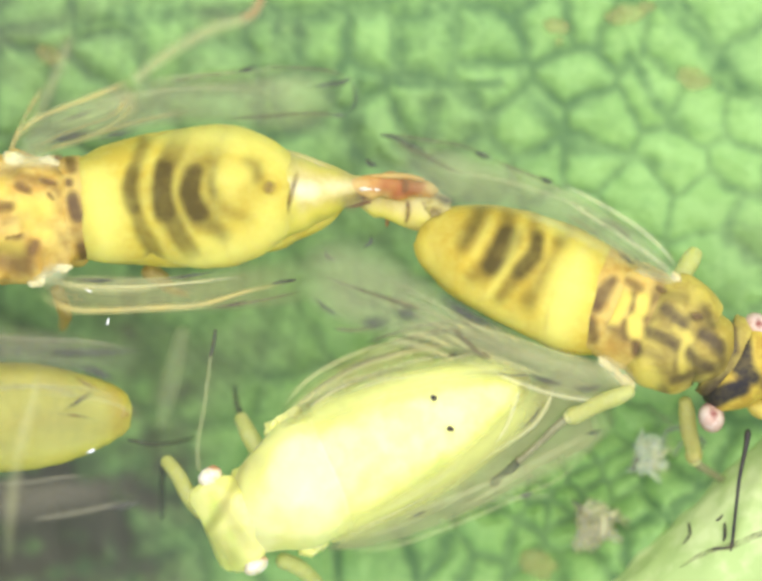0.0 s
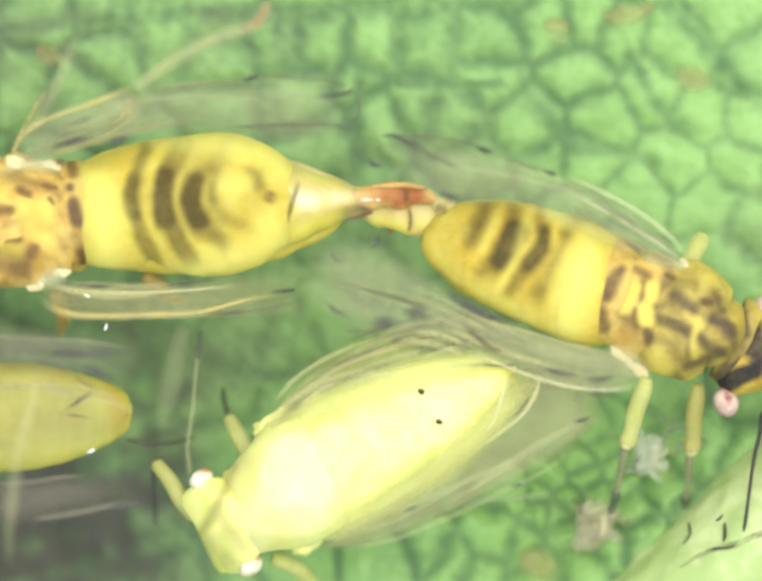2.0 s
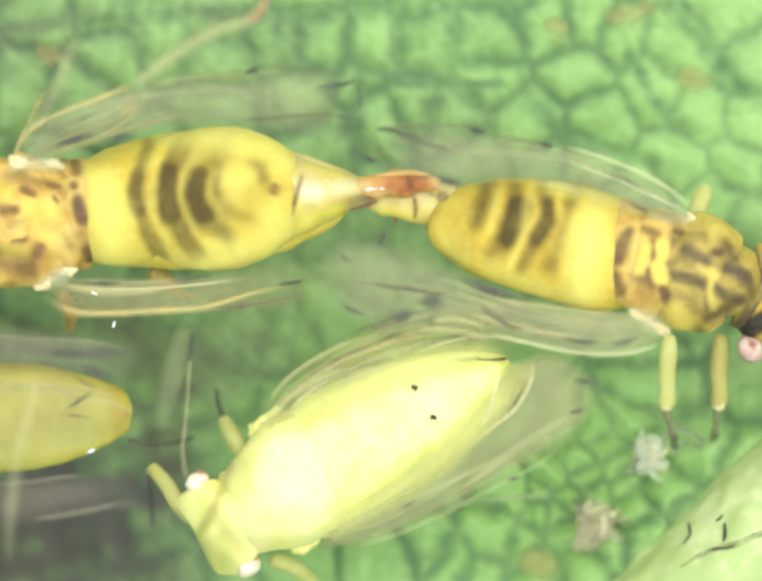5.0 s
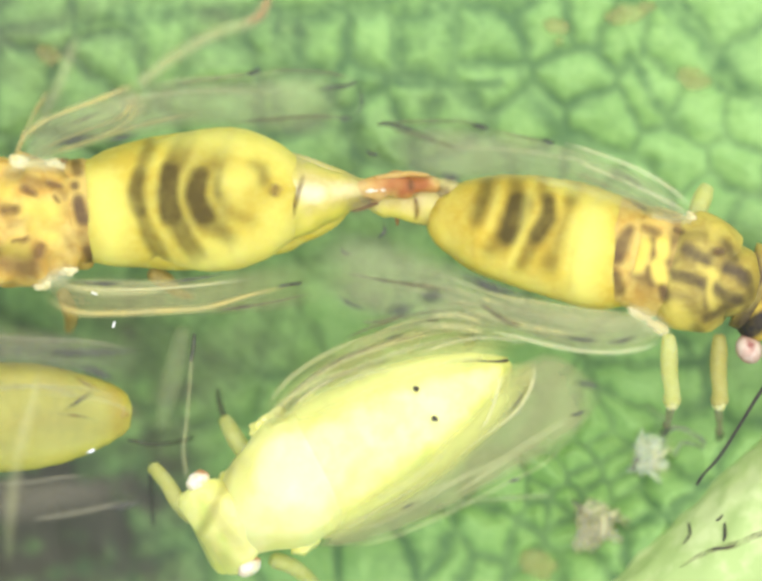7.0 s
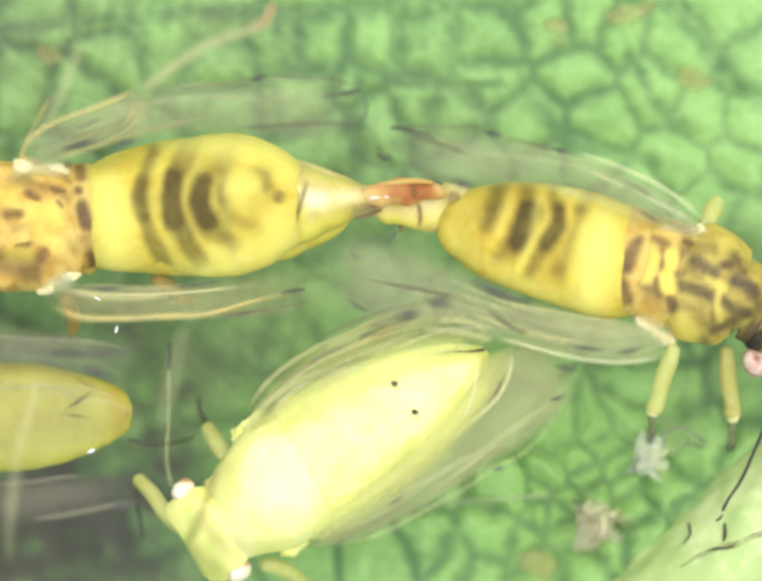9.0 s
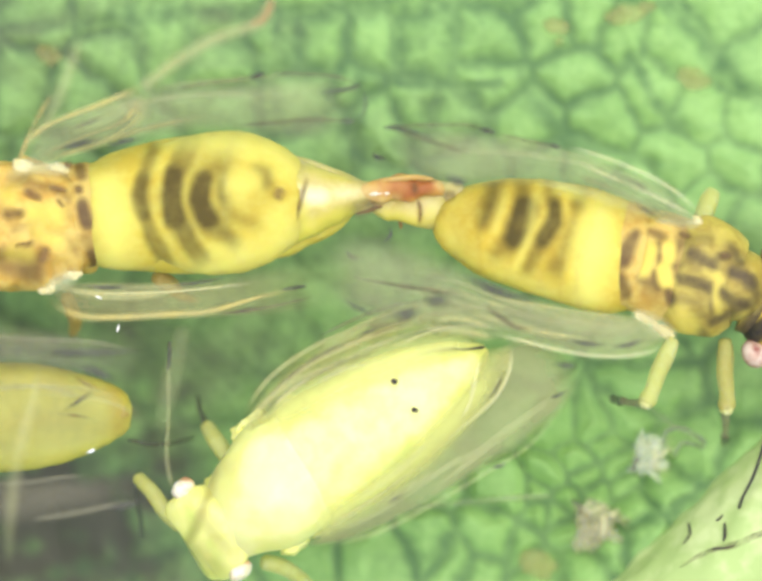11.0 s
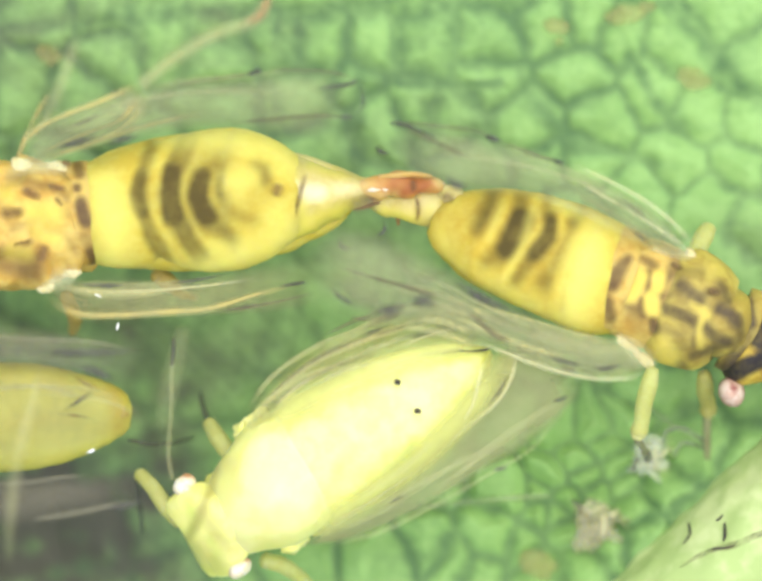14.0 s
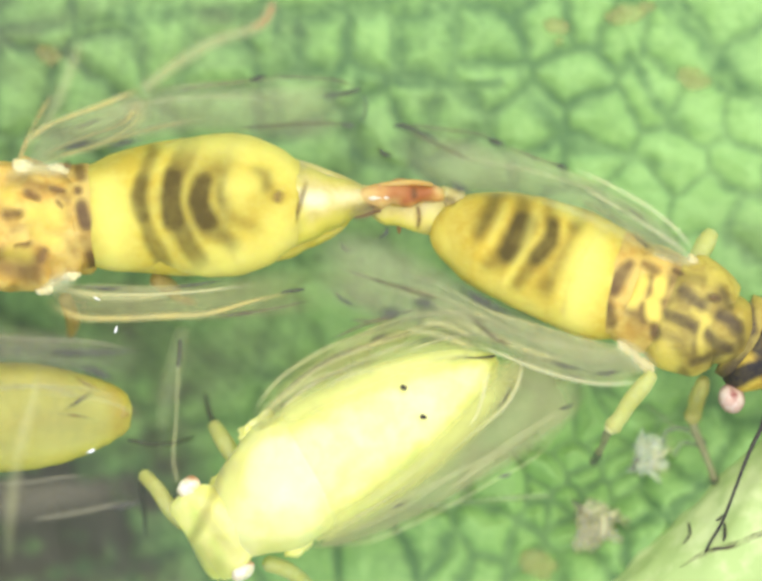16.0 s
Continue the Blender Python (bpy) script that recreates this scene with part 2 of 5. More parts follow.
def loft(rows, n=24, ring=40, bow=0.0, bulge=0.0, pig=None, lump=0.0, inset=None, seed=0.0, stray=0.035, closed=True):
    """A closed body through rows of (x, y, h, half width, half height). bow: how far the flanks run on along the axis.
    bulge: swelling between the ends. pig(s, lat): pigment by the way along and the place across (-1 to 1).
    inset: the ends turn inwards to this share, as the edge of a body ring does."""
    bm = bmesh.new()
    layer = bm.verts.layers.float.new("pigment")
    r = spline(rows, n)
    bow = bow if isinstance(bow, tuple) else (bow, bow)
    axis = np.gradient(r[:, :2], axis=0)
    axis /= np.linalg.norm(axis, axis=1)[:, None] + 1e-9
    rings = []
    order = [(i, 1.0) for i in range(n)]
    if inset:
        order = [(0, inset)] + order + [(n - 1, inset)]
    for i, k in order:
        x, y, h, hw, hh = r[i]
        s = i / (n - 1)
        g = (1 + bulge * math.sin(math.pi * s)) * k
        made = []
        for j in range(ring):
            a = 2 * math.pi * j / ring
            ca, sa = math.cos(a), math.sin(a)
            run = (bow[0] * (1 - s) + bow[1] * s) * (1 - max(0.0, sa)) ** 0.85
            px = x - axis[i, 1] * hw * g * ca + axis[i, 0] * run
            py = y + axis[i, 0] * hw * g * ca + axis[i, 1] * run
            ph = h + hh * g * sa
            if lump:
                nv = noise.noise(Vector((px * 0.02 + seed, py * 0.02, ph * 0.02)))
                px, py, ph = px + lump * nv * ca, py + lump * nv * ca, ph + lump * nv * sa
            v = bm.verts.new(at(px, py, ph))
            if pig:
                q = Vector((px * 0.035 + seed, py * 0.035, 3.0))
                ds, dl = noise.noise(q * 0.6), noise.noise(q * 0.6 + Vector((9, 4, 7)))
                v[layer] = pig(s + 1.6 * stray * ds, ca + stray * dl) * (1 + 0.25 * noise.noise(q * 0.8)) if sa > -0.3 else 0.0
            made.append(v)
        rings.append(made)
    for a, b in zip(rings, rings[1:]):
        for j in range(ring):
            bm.faces.new((a[j], a[(j + 1) % ring], b[(j + 1) % ring], b[j]))
    for loop in (rings[0], rings[-1]) if closed else ():
        bm.faces.new(loop)
    return bm


def tube(rows, n=20, ring=8, pig=None):
    """A tapering tube through rows of (x, y, h, radius)."""
    bm = bmesh.new()
    layer = bm.verts.layers.float.new("pigment")
    r = spline(rows, n)
    pts = [at(*q[:3]) for q in r]
    loops = []
    for i, p in enumerate(pts):
        t = (pts[min(i + 1, n - 1)] - pts[max(i - 1, 0)]).normalized()
        side = t.cross(Vector((0, 0, 1)))
        side = side.normalized() if side.length > 1e-6 else Vector((1, 0, 0))
        up = side.cross(t)
        end = 0.55 if i in (0, n - 1) else 1.0
        made = []
        for j in range(ring):
            a = 2 * math.pi * j / ring
            v = bm.verts.new(p + (side * math.cos(a) + up * math.sin(a)) * r[i][3] * U * end)
            if pig:
                v[layer] = pig(i / (n - 1))
            made.append(v)
        loops.append(made)
    for a, b in zip(loops, loops[1:]):
        for j in range(ring):
            bm.faces.new((a[j], a[(j + 1) % ring], b[(j + 1) % ring], b[j]))
    bm.faces.new(loops[0])
    bm.faces.new(loops[-1])
    return bm


def blob(x, y, h, rx, ry, rh, turn=0.0, lump=0.12, pig=None, seed=0.0, fine=3):
    """A rounded lump, its long side turned clockwise in the plan."""
    bm = bmesh.new()
    layer = bm.verts.layers.float.new("pigment")
    bmesh.ops.create_icosphere(bm, subdivisions=fine, radius=1.0)
    c, s = math.cos(radians(turn)), math.sin(radians(turn))
    for v in bm.verts:
        q = v.co.copy()
        k = 1 + lump * noise.noise(q * 1.7 + Vector((seed, x * 0.01, y * 0.01)))
        lx, ly, lz = q.x * rx * k, -q.y * ry * k, q.z * rh * k
        if pig:
            v[layer] = pig(q)
        v.co = at(x + lx * c - ly * s, y + lx * s + ly * c, h + lz)
    return bm


def ease(d, reach):
    q = min(1.0, max(0.0, d / reach)) if reach else 1.0
    return q * q * (3 - 2 * q)


def membrane(lead, trail, n=36, m=16, arch=10.0, ripple=2.0, fade=(0.25, 0.25, 0.1, 0.2)):
    """A wing skin between two edges, rows of (x, y, h), from root to tip. It thins out towards the lead, trail, root, tip."""
    bm = bmesh.new()
    film = bm.verts.layers.float.new("film")
    a, b = spline(lead, n), spline(trail, n)
    grid = []
    for i in range(n):
        row, s = [], i / (n - 1)
        for j in range(m):
            v = j / (m - 1)
            q = a[i] * (1 - v) + b[i] * v
            q[2] += arch * math.sin(math.pi * v) + ripple * noise.noise(Vector((q[0] * 0.03, q[1] * 0.03, 1.0)))
            row.append(bm.verts.new(at(q[0], q[1], q[2])))
            row[-1][film] = ease(v, fade[0]) * ease(1 - v, fade[1]) * ease(s, fade[2]) * ease(1 - s, fade[3])
        grid.append(row)
    for i in range(n - 1):
        for j in range(m - 1):
            bm.faces.new((grid[i][j], grid[i + 1][j], grid[i + 1][j + 1], grid[i][j + 1]))
    return bm


def ribbon(rows, n=26, ends=0.2):
    """A soft flat vein through rows of (x, y, h, half width), thinning out to its sides and ends."""
    r = np.array(rows, float)
    d = np.gradient(r[:, :2], axis=0)
    d /= np.linalg.norm(d, axis=1)[:, None] + 1e-9
    off = np.stack([-d[:, 1], d[:, 0]], -1) * r[:, 3:4] * 1.5
    lead, trail = np.column_stack([r[:, :2] + off, r[:, 2]]), np.column_stack([r[:, :2] - off, r[:, 2]])
    return membrane(lead, trail, n, 9, float(r[:, 3].mean()) * 0.6, 0.0, (0.5, 0.5, ends, ends))


def soft_patch(x, y, h, rx, ry, turn):
    """A soft-edged patch of pigment lying on a back."""
    if ry > rx:
        rx, ry, turn = ry, rx, turn + 90
    c, s = math.cos(radians(turn)), math.sin(radians(turn))
    return ribbon([(x + k * rx * c, y + k * rx * s, h, ry * w) for k, w in ((-1, 0.5), (-0.5, 0.95), (0, 1.0), (0.5, 0.9), (1, 0.5))], 16, 0.3)


def joined(pieces):
    bm = bmesh.new()
    bm.verts.layers.float.new("film")
    for one in pieces:
        spare = bpy.data.meshes.new("spare")
        one.to_mesh(spare)
        one.free()
        bm.from_mesh(spare)
        bpy.data.meshes.remove(spare)
    return bm


def wing(parent, lead, trail, skin="wing", label="", streaks=(), arch=10.0, fade=(0.3, 0.3, 0.1, 0.25), folds=5):
    """A wing: its skin, its soft veins and marks (material, rows), and a few faint folds."""
    w = part("wing", membrane(lead, trail, arch=arch, fade=fade), skin, parent, label)
    for mat, rows in streaks:
        if mat == "smudge":
            part("mark", ribbon([(x, y, h, 0.8 * r) for x, y, h, r in rows], 30, 0.45), mat, w, "soft dark wing mark or painted shade")
        else:
            part("vein", ribbon(rows, 30), mat, w)
    a, b = spline(lead, 14), spline(trail, 14)
    rng = random.Random(int(lead[0][0] + lead[-1][1]))
    pieces = []
    for _ in range(folds):
        v, drift = rng.uniform(0.1, 0.9), rng.uniform(-0.15, 0.15)
        i0 = rng.randint(0, 6)
        i1 = min(13, i0 + rng.randint(5, 8))
        row = []
        for i in range(i0, i1 + 1):
            q = min(0.95, max(0.05, v + drift * (i - i0) / (i1 - i0)))
            p = a[i] * (1 - q) + b[i] * q
            row.append((p[0], p[1], p[2] + arch * math.sin(math.pi * q) + 2.5, rng.uniform(3, 6)))
        pieces.append(ribbon(row, 18, 0.3))
    if pieces:
        part("fold", joined(pieces), "fold", w, "faint pale folds in the wing")
    return w


# ---- the leaf ----
CELLS_ABOVE = [(90, 22), (212, 18), (352, 78), (226, 118), (40, 178), (460, 128), (455, 30), (660, 95), (765, 92), (878, 92), (1005, 88), (1000, 165), (850, 205), (935, 232), (1085, 262),
               (1128, 62), (1172, 150), (1215, 38), (1278, 66), (1240, 258), (1342, 186), (1388, 92), (1505, 25), (1450, 245), (1542, 262), (1385, 328), (1512, 338), (1130, 345), (1300, 395), (1462, 420)]
CELLS_BELOW = [(662, 290), (768, 235), (735, 185), (565, 85), (490, 690), (590, 700), (440, 810), (555, 560), (690, 640), (720, 560), (1330, 700), (1330, 800),
               (880, 1130), (800, 1165), (1480, 545), (1400, 640), (1545, 470), (330, 760), (1560, 130), (1215, 330)]
KNOBS = [(1225, 885), (1292, 868), (1190, 938), (1128, 972), (1262, 966), (1222, 1022), (1170, 1030), (1300, 1034), (1108, 1066), (1002, 1112), (1076, 1128), (1168, 1106), (1250, 1124), (1330, 1112),
         (1245, 925), (1095, 1015), (1285, 1000), (1205, 975), (1140, 1065), (1110, 1176), (990, 1176), (1195, 1172), (1060, 1010), (1150, 880), (1350, 990), (1390, 930), (930, 1160)]
# from, to, half width
BIG_VEINS = [(-500, 60, 150, 38, 18), (150, 38, 620, 24, 19), (620, 24, 1250, -40, 17), (574, 20, 572, 250, 22), (735, 140, 728, 340, 17), (430, 742, 570, 778, 19), (808, 30, 816, 160, 13), (816, 162, 1020, 176, 12),
             (1062, 0, 1072, 190, 22), (1072, 190, 1180, 300, 24), (1180, 300, 1340, 330, 17), (1290, 125, 1400, 260, 15), (1375, 0, 1455, 95, 24), (1455, 95, 1590, 215, 26), (250, 1000, 60, 1240, 18)]


def cell_edges(x, y, sites):
    """How far each place is from the border of its nearest cell."""
    best = np.full(x.shape, 1e12)
    second = np.full(x.shape, 1e12)
    i1 = np.zeros(x.shape, int)
    i2 = np.zeros(x.shape, int)
    for i, (sx, sy) in enumerate(sites):
        d = (x - sx) ** 2 + (y - sy) ** 2
        near = d < best
        mid = (~near) & (d < second)
        second = np.where(near, best, np.where(mid, d, second))
        i2 = np.where(near, i1, np.where(mid, i, i2))
        best = np.where(near, d, best)
        i1 = np.where(near, i, i1)
    s = np.array(sites, float)
    gap = np.linalg.norm(s[i1] - s[i2], axis=-1) + 1e-6
    return (second - best) / (2 * gap), i1


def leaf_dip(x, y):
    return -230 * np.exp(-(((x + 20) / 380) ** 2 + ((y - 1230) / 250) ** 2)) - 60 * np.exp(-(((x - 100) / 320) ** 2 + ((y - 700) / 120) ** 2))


def leaf():
    root = new("leaf")
    origin[root] = Vector((0, 0, 0))
    tagged(root, "fresh green leaf underside with a dark net of veins", "leaf", kind="structure")
    rng = np.random.RandomState(4)
    sites = CELLS_ABOVE + CELLS_BELOW + KNOBS
    for gx in range(-480, 2080, 135):
        for gy in range(-420, 1640, 125):
            p = (gx + rng.uniform(-45, 45), gy + rng.uniform(-40, 40))
            if min((p[0] - s[0]) ** 2 + (p[1] - s[1]) ** 2 for s in sites) > 95 ** 2:
                sites.append(p)
    xs, ys = np.arange(-420, 2000, 7.0), np.arange(-400, 1600, 7.0)
    x, y = np.meshgrid(xs, ys)
    wx, wy = x + 9 * waves(x, y, 0.025, 1) + 5 * waves(x, y, 0.07, 5), y + 9 * waves(x, y, 0.025, 2) + 5 * waves(x, y, 0.07, 6)
    d, own = cell_edges(wx, wy, sites)
    knobbly = np.exp(-(((x - 1140) / 210) ** 2 + ((y - 965) / 150) ** 2))
    hazed = np.exp(-(((x - 690) / 300) ** 2 + ((y - 560) / 150) ** 2)) + 0.8 * np.exp(-(((x - 330) / 200) ** 2 + ((y - 780) / 260) ** 2))
    width = (18 + 6 * waves(x, y, 0.006, 3)) * (1 - 0.5 * knobbly)
    vein = np.exp(-(d / width) ** 2) * (0.76 + 0.16 * waves(x, y, 0.012, 8)) * (1 - 0.55 * np.minimum(hazed, 1))
    for ax, ay, bx, by, wide in BIG_VEINS:
        ex, ey = bx - ax, by - ay
        f = np.clip(((wx - ax) * ex + (wy - ay) * ey) / (ex * ex + ey * ey), 0, 1)
        dist = np.hypot(wx - ax - f * ex, wy - ay - f * ey)
        vein = np.maximum(vein, 0.72 * np.exp(-(dist / wide) ** 2) * (1 + 0.2 * waves(x, y, 0.015, 18)))
    fine_sites = [(gx + rng.uniform(-15, 15), gy + rng.uniform(-15, 15)) for gx in range(-50, 1650, 38) for gy in range(-50, 1250, 38)]
    fd = np.full(x.shape, 99.0)
    inside = (x > -40) & (x < 1620) & (y > -40) & (y < 1240)
    fd[inside] = cell_edges(wx[inside] + 5 * waves(wx[inside], wy[inside], 0.1, 9), wy[inside], fine_sites)[0]
    small = np.exp(-(fd / 6) ** 2)
    tone = np.array(rng.uniform(-0.05, 0.14, len(sites)))[own]
    h = (11 * (1 - np.exp(-(d / 34) ** 2)) - 5 * vein - 1.5 * small + 14 * waves(x, y, 0.007, 11) + 1.2 * waves(x, y, 0.05, 12)
         + leaf_dip(x, y) - 30)
    # shade of the lower-left dip and wing haze between the psyllids, put into colour
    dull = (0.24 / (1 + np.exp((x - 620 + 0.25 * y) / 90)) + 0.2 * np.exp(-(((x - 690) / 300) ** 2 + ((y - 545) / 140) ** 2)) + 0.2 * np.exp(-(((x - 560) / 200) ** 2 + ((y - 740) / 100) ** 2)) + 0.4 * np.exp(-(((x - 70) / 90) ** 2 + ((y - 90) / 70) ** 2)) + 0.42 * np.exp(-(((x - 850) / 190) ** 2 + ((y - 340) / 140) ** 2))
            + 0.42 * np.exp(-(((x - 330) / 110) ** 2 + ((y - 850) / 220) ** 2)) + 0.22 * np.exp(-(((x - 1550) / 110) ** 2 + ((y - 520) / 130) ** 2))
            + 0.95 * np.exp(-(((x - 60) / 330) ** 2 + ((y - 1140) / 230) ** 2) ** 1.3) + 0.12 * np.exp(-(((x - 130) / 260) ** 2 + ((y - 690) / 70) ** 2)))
    # more shade painted in below the male's head, then small dark blotches
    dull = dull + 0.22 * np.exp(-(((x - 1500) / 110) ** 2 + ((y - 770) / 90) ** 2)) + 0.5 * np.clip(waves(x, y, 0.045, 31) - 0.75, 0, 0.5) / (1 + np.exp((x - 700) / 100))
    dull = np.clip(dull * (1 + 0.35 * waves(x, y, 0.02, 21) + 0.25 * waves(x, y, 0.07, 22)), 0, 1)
    # pigment of the veins, raised at lower left to deepen the painted shade
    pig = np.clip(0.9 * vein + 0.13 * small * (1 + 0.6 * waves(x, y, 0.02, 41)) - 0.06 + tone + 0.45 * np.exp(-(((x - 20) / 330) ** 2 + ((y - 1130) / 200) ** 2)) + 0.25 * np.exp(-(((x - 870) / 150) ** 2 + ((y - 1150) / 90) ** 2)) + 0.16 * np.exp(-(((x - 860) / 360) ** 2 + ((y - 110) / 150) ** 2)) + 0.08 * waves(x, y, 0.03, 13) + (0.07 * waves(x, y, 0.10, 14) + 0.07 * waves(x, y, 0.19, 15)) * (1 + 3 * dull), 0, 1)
    pig = np.clip(pig + knobbly * (0.16 * waves(x, y, 0.11, 61) + 0.1 * waves(x, y, 0.22, 62)), 0, 1)
    to_rib = (x - 1447) * 0.69 + (y - 1242) * 0.72 + 170
    h = h + 85 * np.exp(-(np.minimum(to_rib, 0) / 75) ** 2)
    h = h + 34 * knobbly * (1 - np.exp(-(d / 24) ** 2))
    pig = np.clip(pig + knobbly * (0.62 * np.exp(-(d / 8) ** 2) - 0.46), 0, 1)
    n, m = x.shape
    f = 1 - h * U / EYE
    top = np.stack([(x - 784) * U * f, (598 - y) * U * f, h * U], -1).reshape(-1, 3)
    idx = np.arange(n * m).reshape(n, m)
    quads = np.stack([idx[:-1, :-1], idx[1:, :-1], idx[1:, 1:], idx[:-1, 1:]], -1).reshape(-1, 4)
    rim = np.concatenate([idx[0, :], idx[1:, -1], idx[-1, -2::-1], idx[-2:0:-1, 0]])
    low = top[rim].copy()
    low[:, 2] = -330 * U
    start, k = n * m, len(rim)
    skirt = [(int(rim[i]), int(rim[(i + 1) % k]), start + (i + 1) % k, start + i) for i in range(k)]
    me = bpy.data.meshes.new("blade")
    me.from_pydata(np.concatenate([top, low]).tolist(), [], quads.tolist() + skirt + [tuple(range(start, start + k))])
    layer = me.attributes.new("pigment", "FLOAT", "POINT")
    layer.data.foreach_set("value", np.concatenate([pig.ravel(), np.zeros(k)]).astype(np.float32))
    soft_patch = me.attributes.new("dull", "FLOAT", "POINT")
    soft_patch.data.foreach_set("value", np.concatenate([dull.ravel(), np.zeros(k)]).astype(np.float32))
    me.polygons.foreach_set("use_smooth", [True] * len(me.polygons))
    me.materials.append(M["blade"])
    blade = new("blade", me)
    blade.parent = root
    origin[blade] = Vector((0, 0, 0))
    rib = part("midrib", loft([(820, 1843, -30, 165, 205), (1130, 1546, -20, 168, 215), (1447, 1242, -15, 170, 220), (1770, 932, -15, 170, 220),
                               (2060, 654, -25, 165, 210)], 90, 96, lump=8), "midrib", root, "pale raised midrib with dark specks")
    for x, y, rx, ry, turn in ((1145, 55, 26, 17, 10), (1425, 160, 34, 22, 15), (1285, 32, 40, 20, -10), (100, 112, 26, 20, 30), (1105, 1160, 40, 30, 20),
                               (1330, 15, 18, 12, 0), (1150, 85, 10, 7, 0)):
        part("spot", blob(x, y, -8, rx, ry, 12, turn, 0.35, seed=x), "rust", root, "rusty orange spot")
    for row in (((1417, 1076), (1419, 1100), (1405, 1119)), ((1491, 1076), (1489, 1112), (1488, 1114)), ((1474, 1072), (1482, 1066), (1488, 1058)),
                ((1498, 1032), (1503, 1030), (1507, 1028)), ((1360, 1083), (1363, 1085), (1366, 1088)), ((1465, 1130), (1500, 1126), (1512, 1122))):
        rows = [(x, y, rib_height(x, y) + 3, 2.7 - 0.6 * i) for i, (x, y) in enumerate(row)]
        part("hair", tube(rows, 10, 6), "dark", rib, "short black leaf hair")
    part("crease", tube([(x, y, rib_height(x, y) - 2, r) for x, y, r in ((1400, 1168, 3), (1450, 1140, 6), (1510, 1122, 8), (1568, 1098, 7), (1640, 1080, 4))], 20, 8),
         "veinfaint", rib, "greyish crease in the midrib")
    return root


def rib_height(x, y):
    off = ((x - 1447) * 0.69 + (y - 1242) * 0.72) / 170
    return -15 + 220 * math.sqrt(max(0.02, 1 - off * off))


leaf()


# ---- psyllids ----
def abdomen(parent, rows, cuts, skin, bow, dark, pale, label):
    """A soft core with a body ring over each stretch between the cuts, painted along its strokes."""
    fine = spline(rows, 200)
    core = [(q[0], q[1], q[2] - 3, q[3] * 0.965, q[4] * 0.965) for q in fine[::12]]
    body = part("abdomen", loft(core, 60, 40, lump=2), skin, parent, label)
    for a, b in zip(cuts, cuts[1:]):
        seg = fine[int(a * 199):int(b * 199) + 2]
        seg = [tuple(q) for q in seg[::max(1, len(seg) // 6)]] + [tuple(seg[-1])]
        bows = tuple(bow * min(1.0, max(0.0, 4 * q), max(0.0, 2.2 * (0.93 - q))) for q in (a, b))
        ring = loft(seg, 26, 84, bow=bows, lump=3.0, closed=False)
        part("tergite", paint(paint(ring, dark), pale, "pale"), skin, body)
    return body


def leg(parent, name, rows, tip, material="leg", label="", pivot=None):
    """A leg: a pale shaft and a darker foot."""
    shaft = part(name, tube(rows, 24, 12, pig=lambda s: 0.0), material, parent, label, pivot)
    if tip:
        part("foot", tube(tip, 12, 8), "feeler", shaft, "dark jointed foot")
    return shaft


FEMALE_BANDS = [
    (0.50, 16, (312, 286, 11), (300, 330, 12)), (0.78, 12, (290, 358, 12), (281, 392, 14), (284, 430, 14)), (0.58, 13, (290, 446, 11), (312, 490, 14), (337, 542, 13)),
    (0.60, 14, (384, 284, 18), (364, 332, 17)), (1.0, 11, (350, 352, 15), (343, 395, 17), (352, 442, 18)), (0.74, 13, (368, 468, 17), (402, 526, 15)),
    (0.42, 34, (452, 316, 20), (430, 345, 18)), (1.0, 13, (408, 366, 18), (403, 400, 19), (417, 440, 21)), (0.62, 20, (432, 462, 18), (474, 490, 12)),
    (0.30, 20, (456, 350, 8), (449, 390, 9), (464, 432, 9), (520, 456, 7)), (0.45, 9, (451, 374, 4), (452, 402, 4)), (0.55, 15, (520, 336, 6), (538, 350, 9), (543, 374, 8))]
FEMALE_WASH = [(0.14, 60, (420, 395, 70), (520, 395, 45)), (0.12, 40, (290, 400, 30), (350, 410, 50))]
FEMALE_PALE = [(0.9, 50, (205, 380, 22), (222, 450, 34), (230, 520, 26)), (0.75, 40, (330, 278, 8), (430, 282, 22), (540, 300, 20), (606, 345, 14)),
               (0.75, 44, (350, 560, 8), (460, 535, 22), (560, 498, 26), (620, 470, 22)), (0.5, 30, (485, 372, 26)), (0.35, 40, (560, 440, 24))]


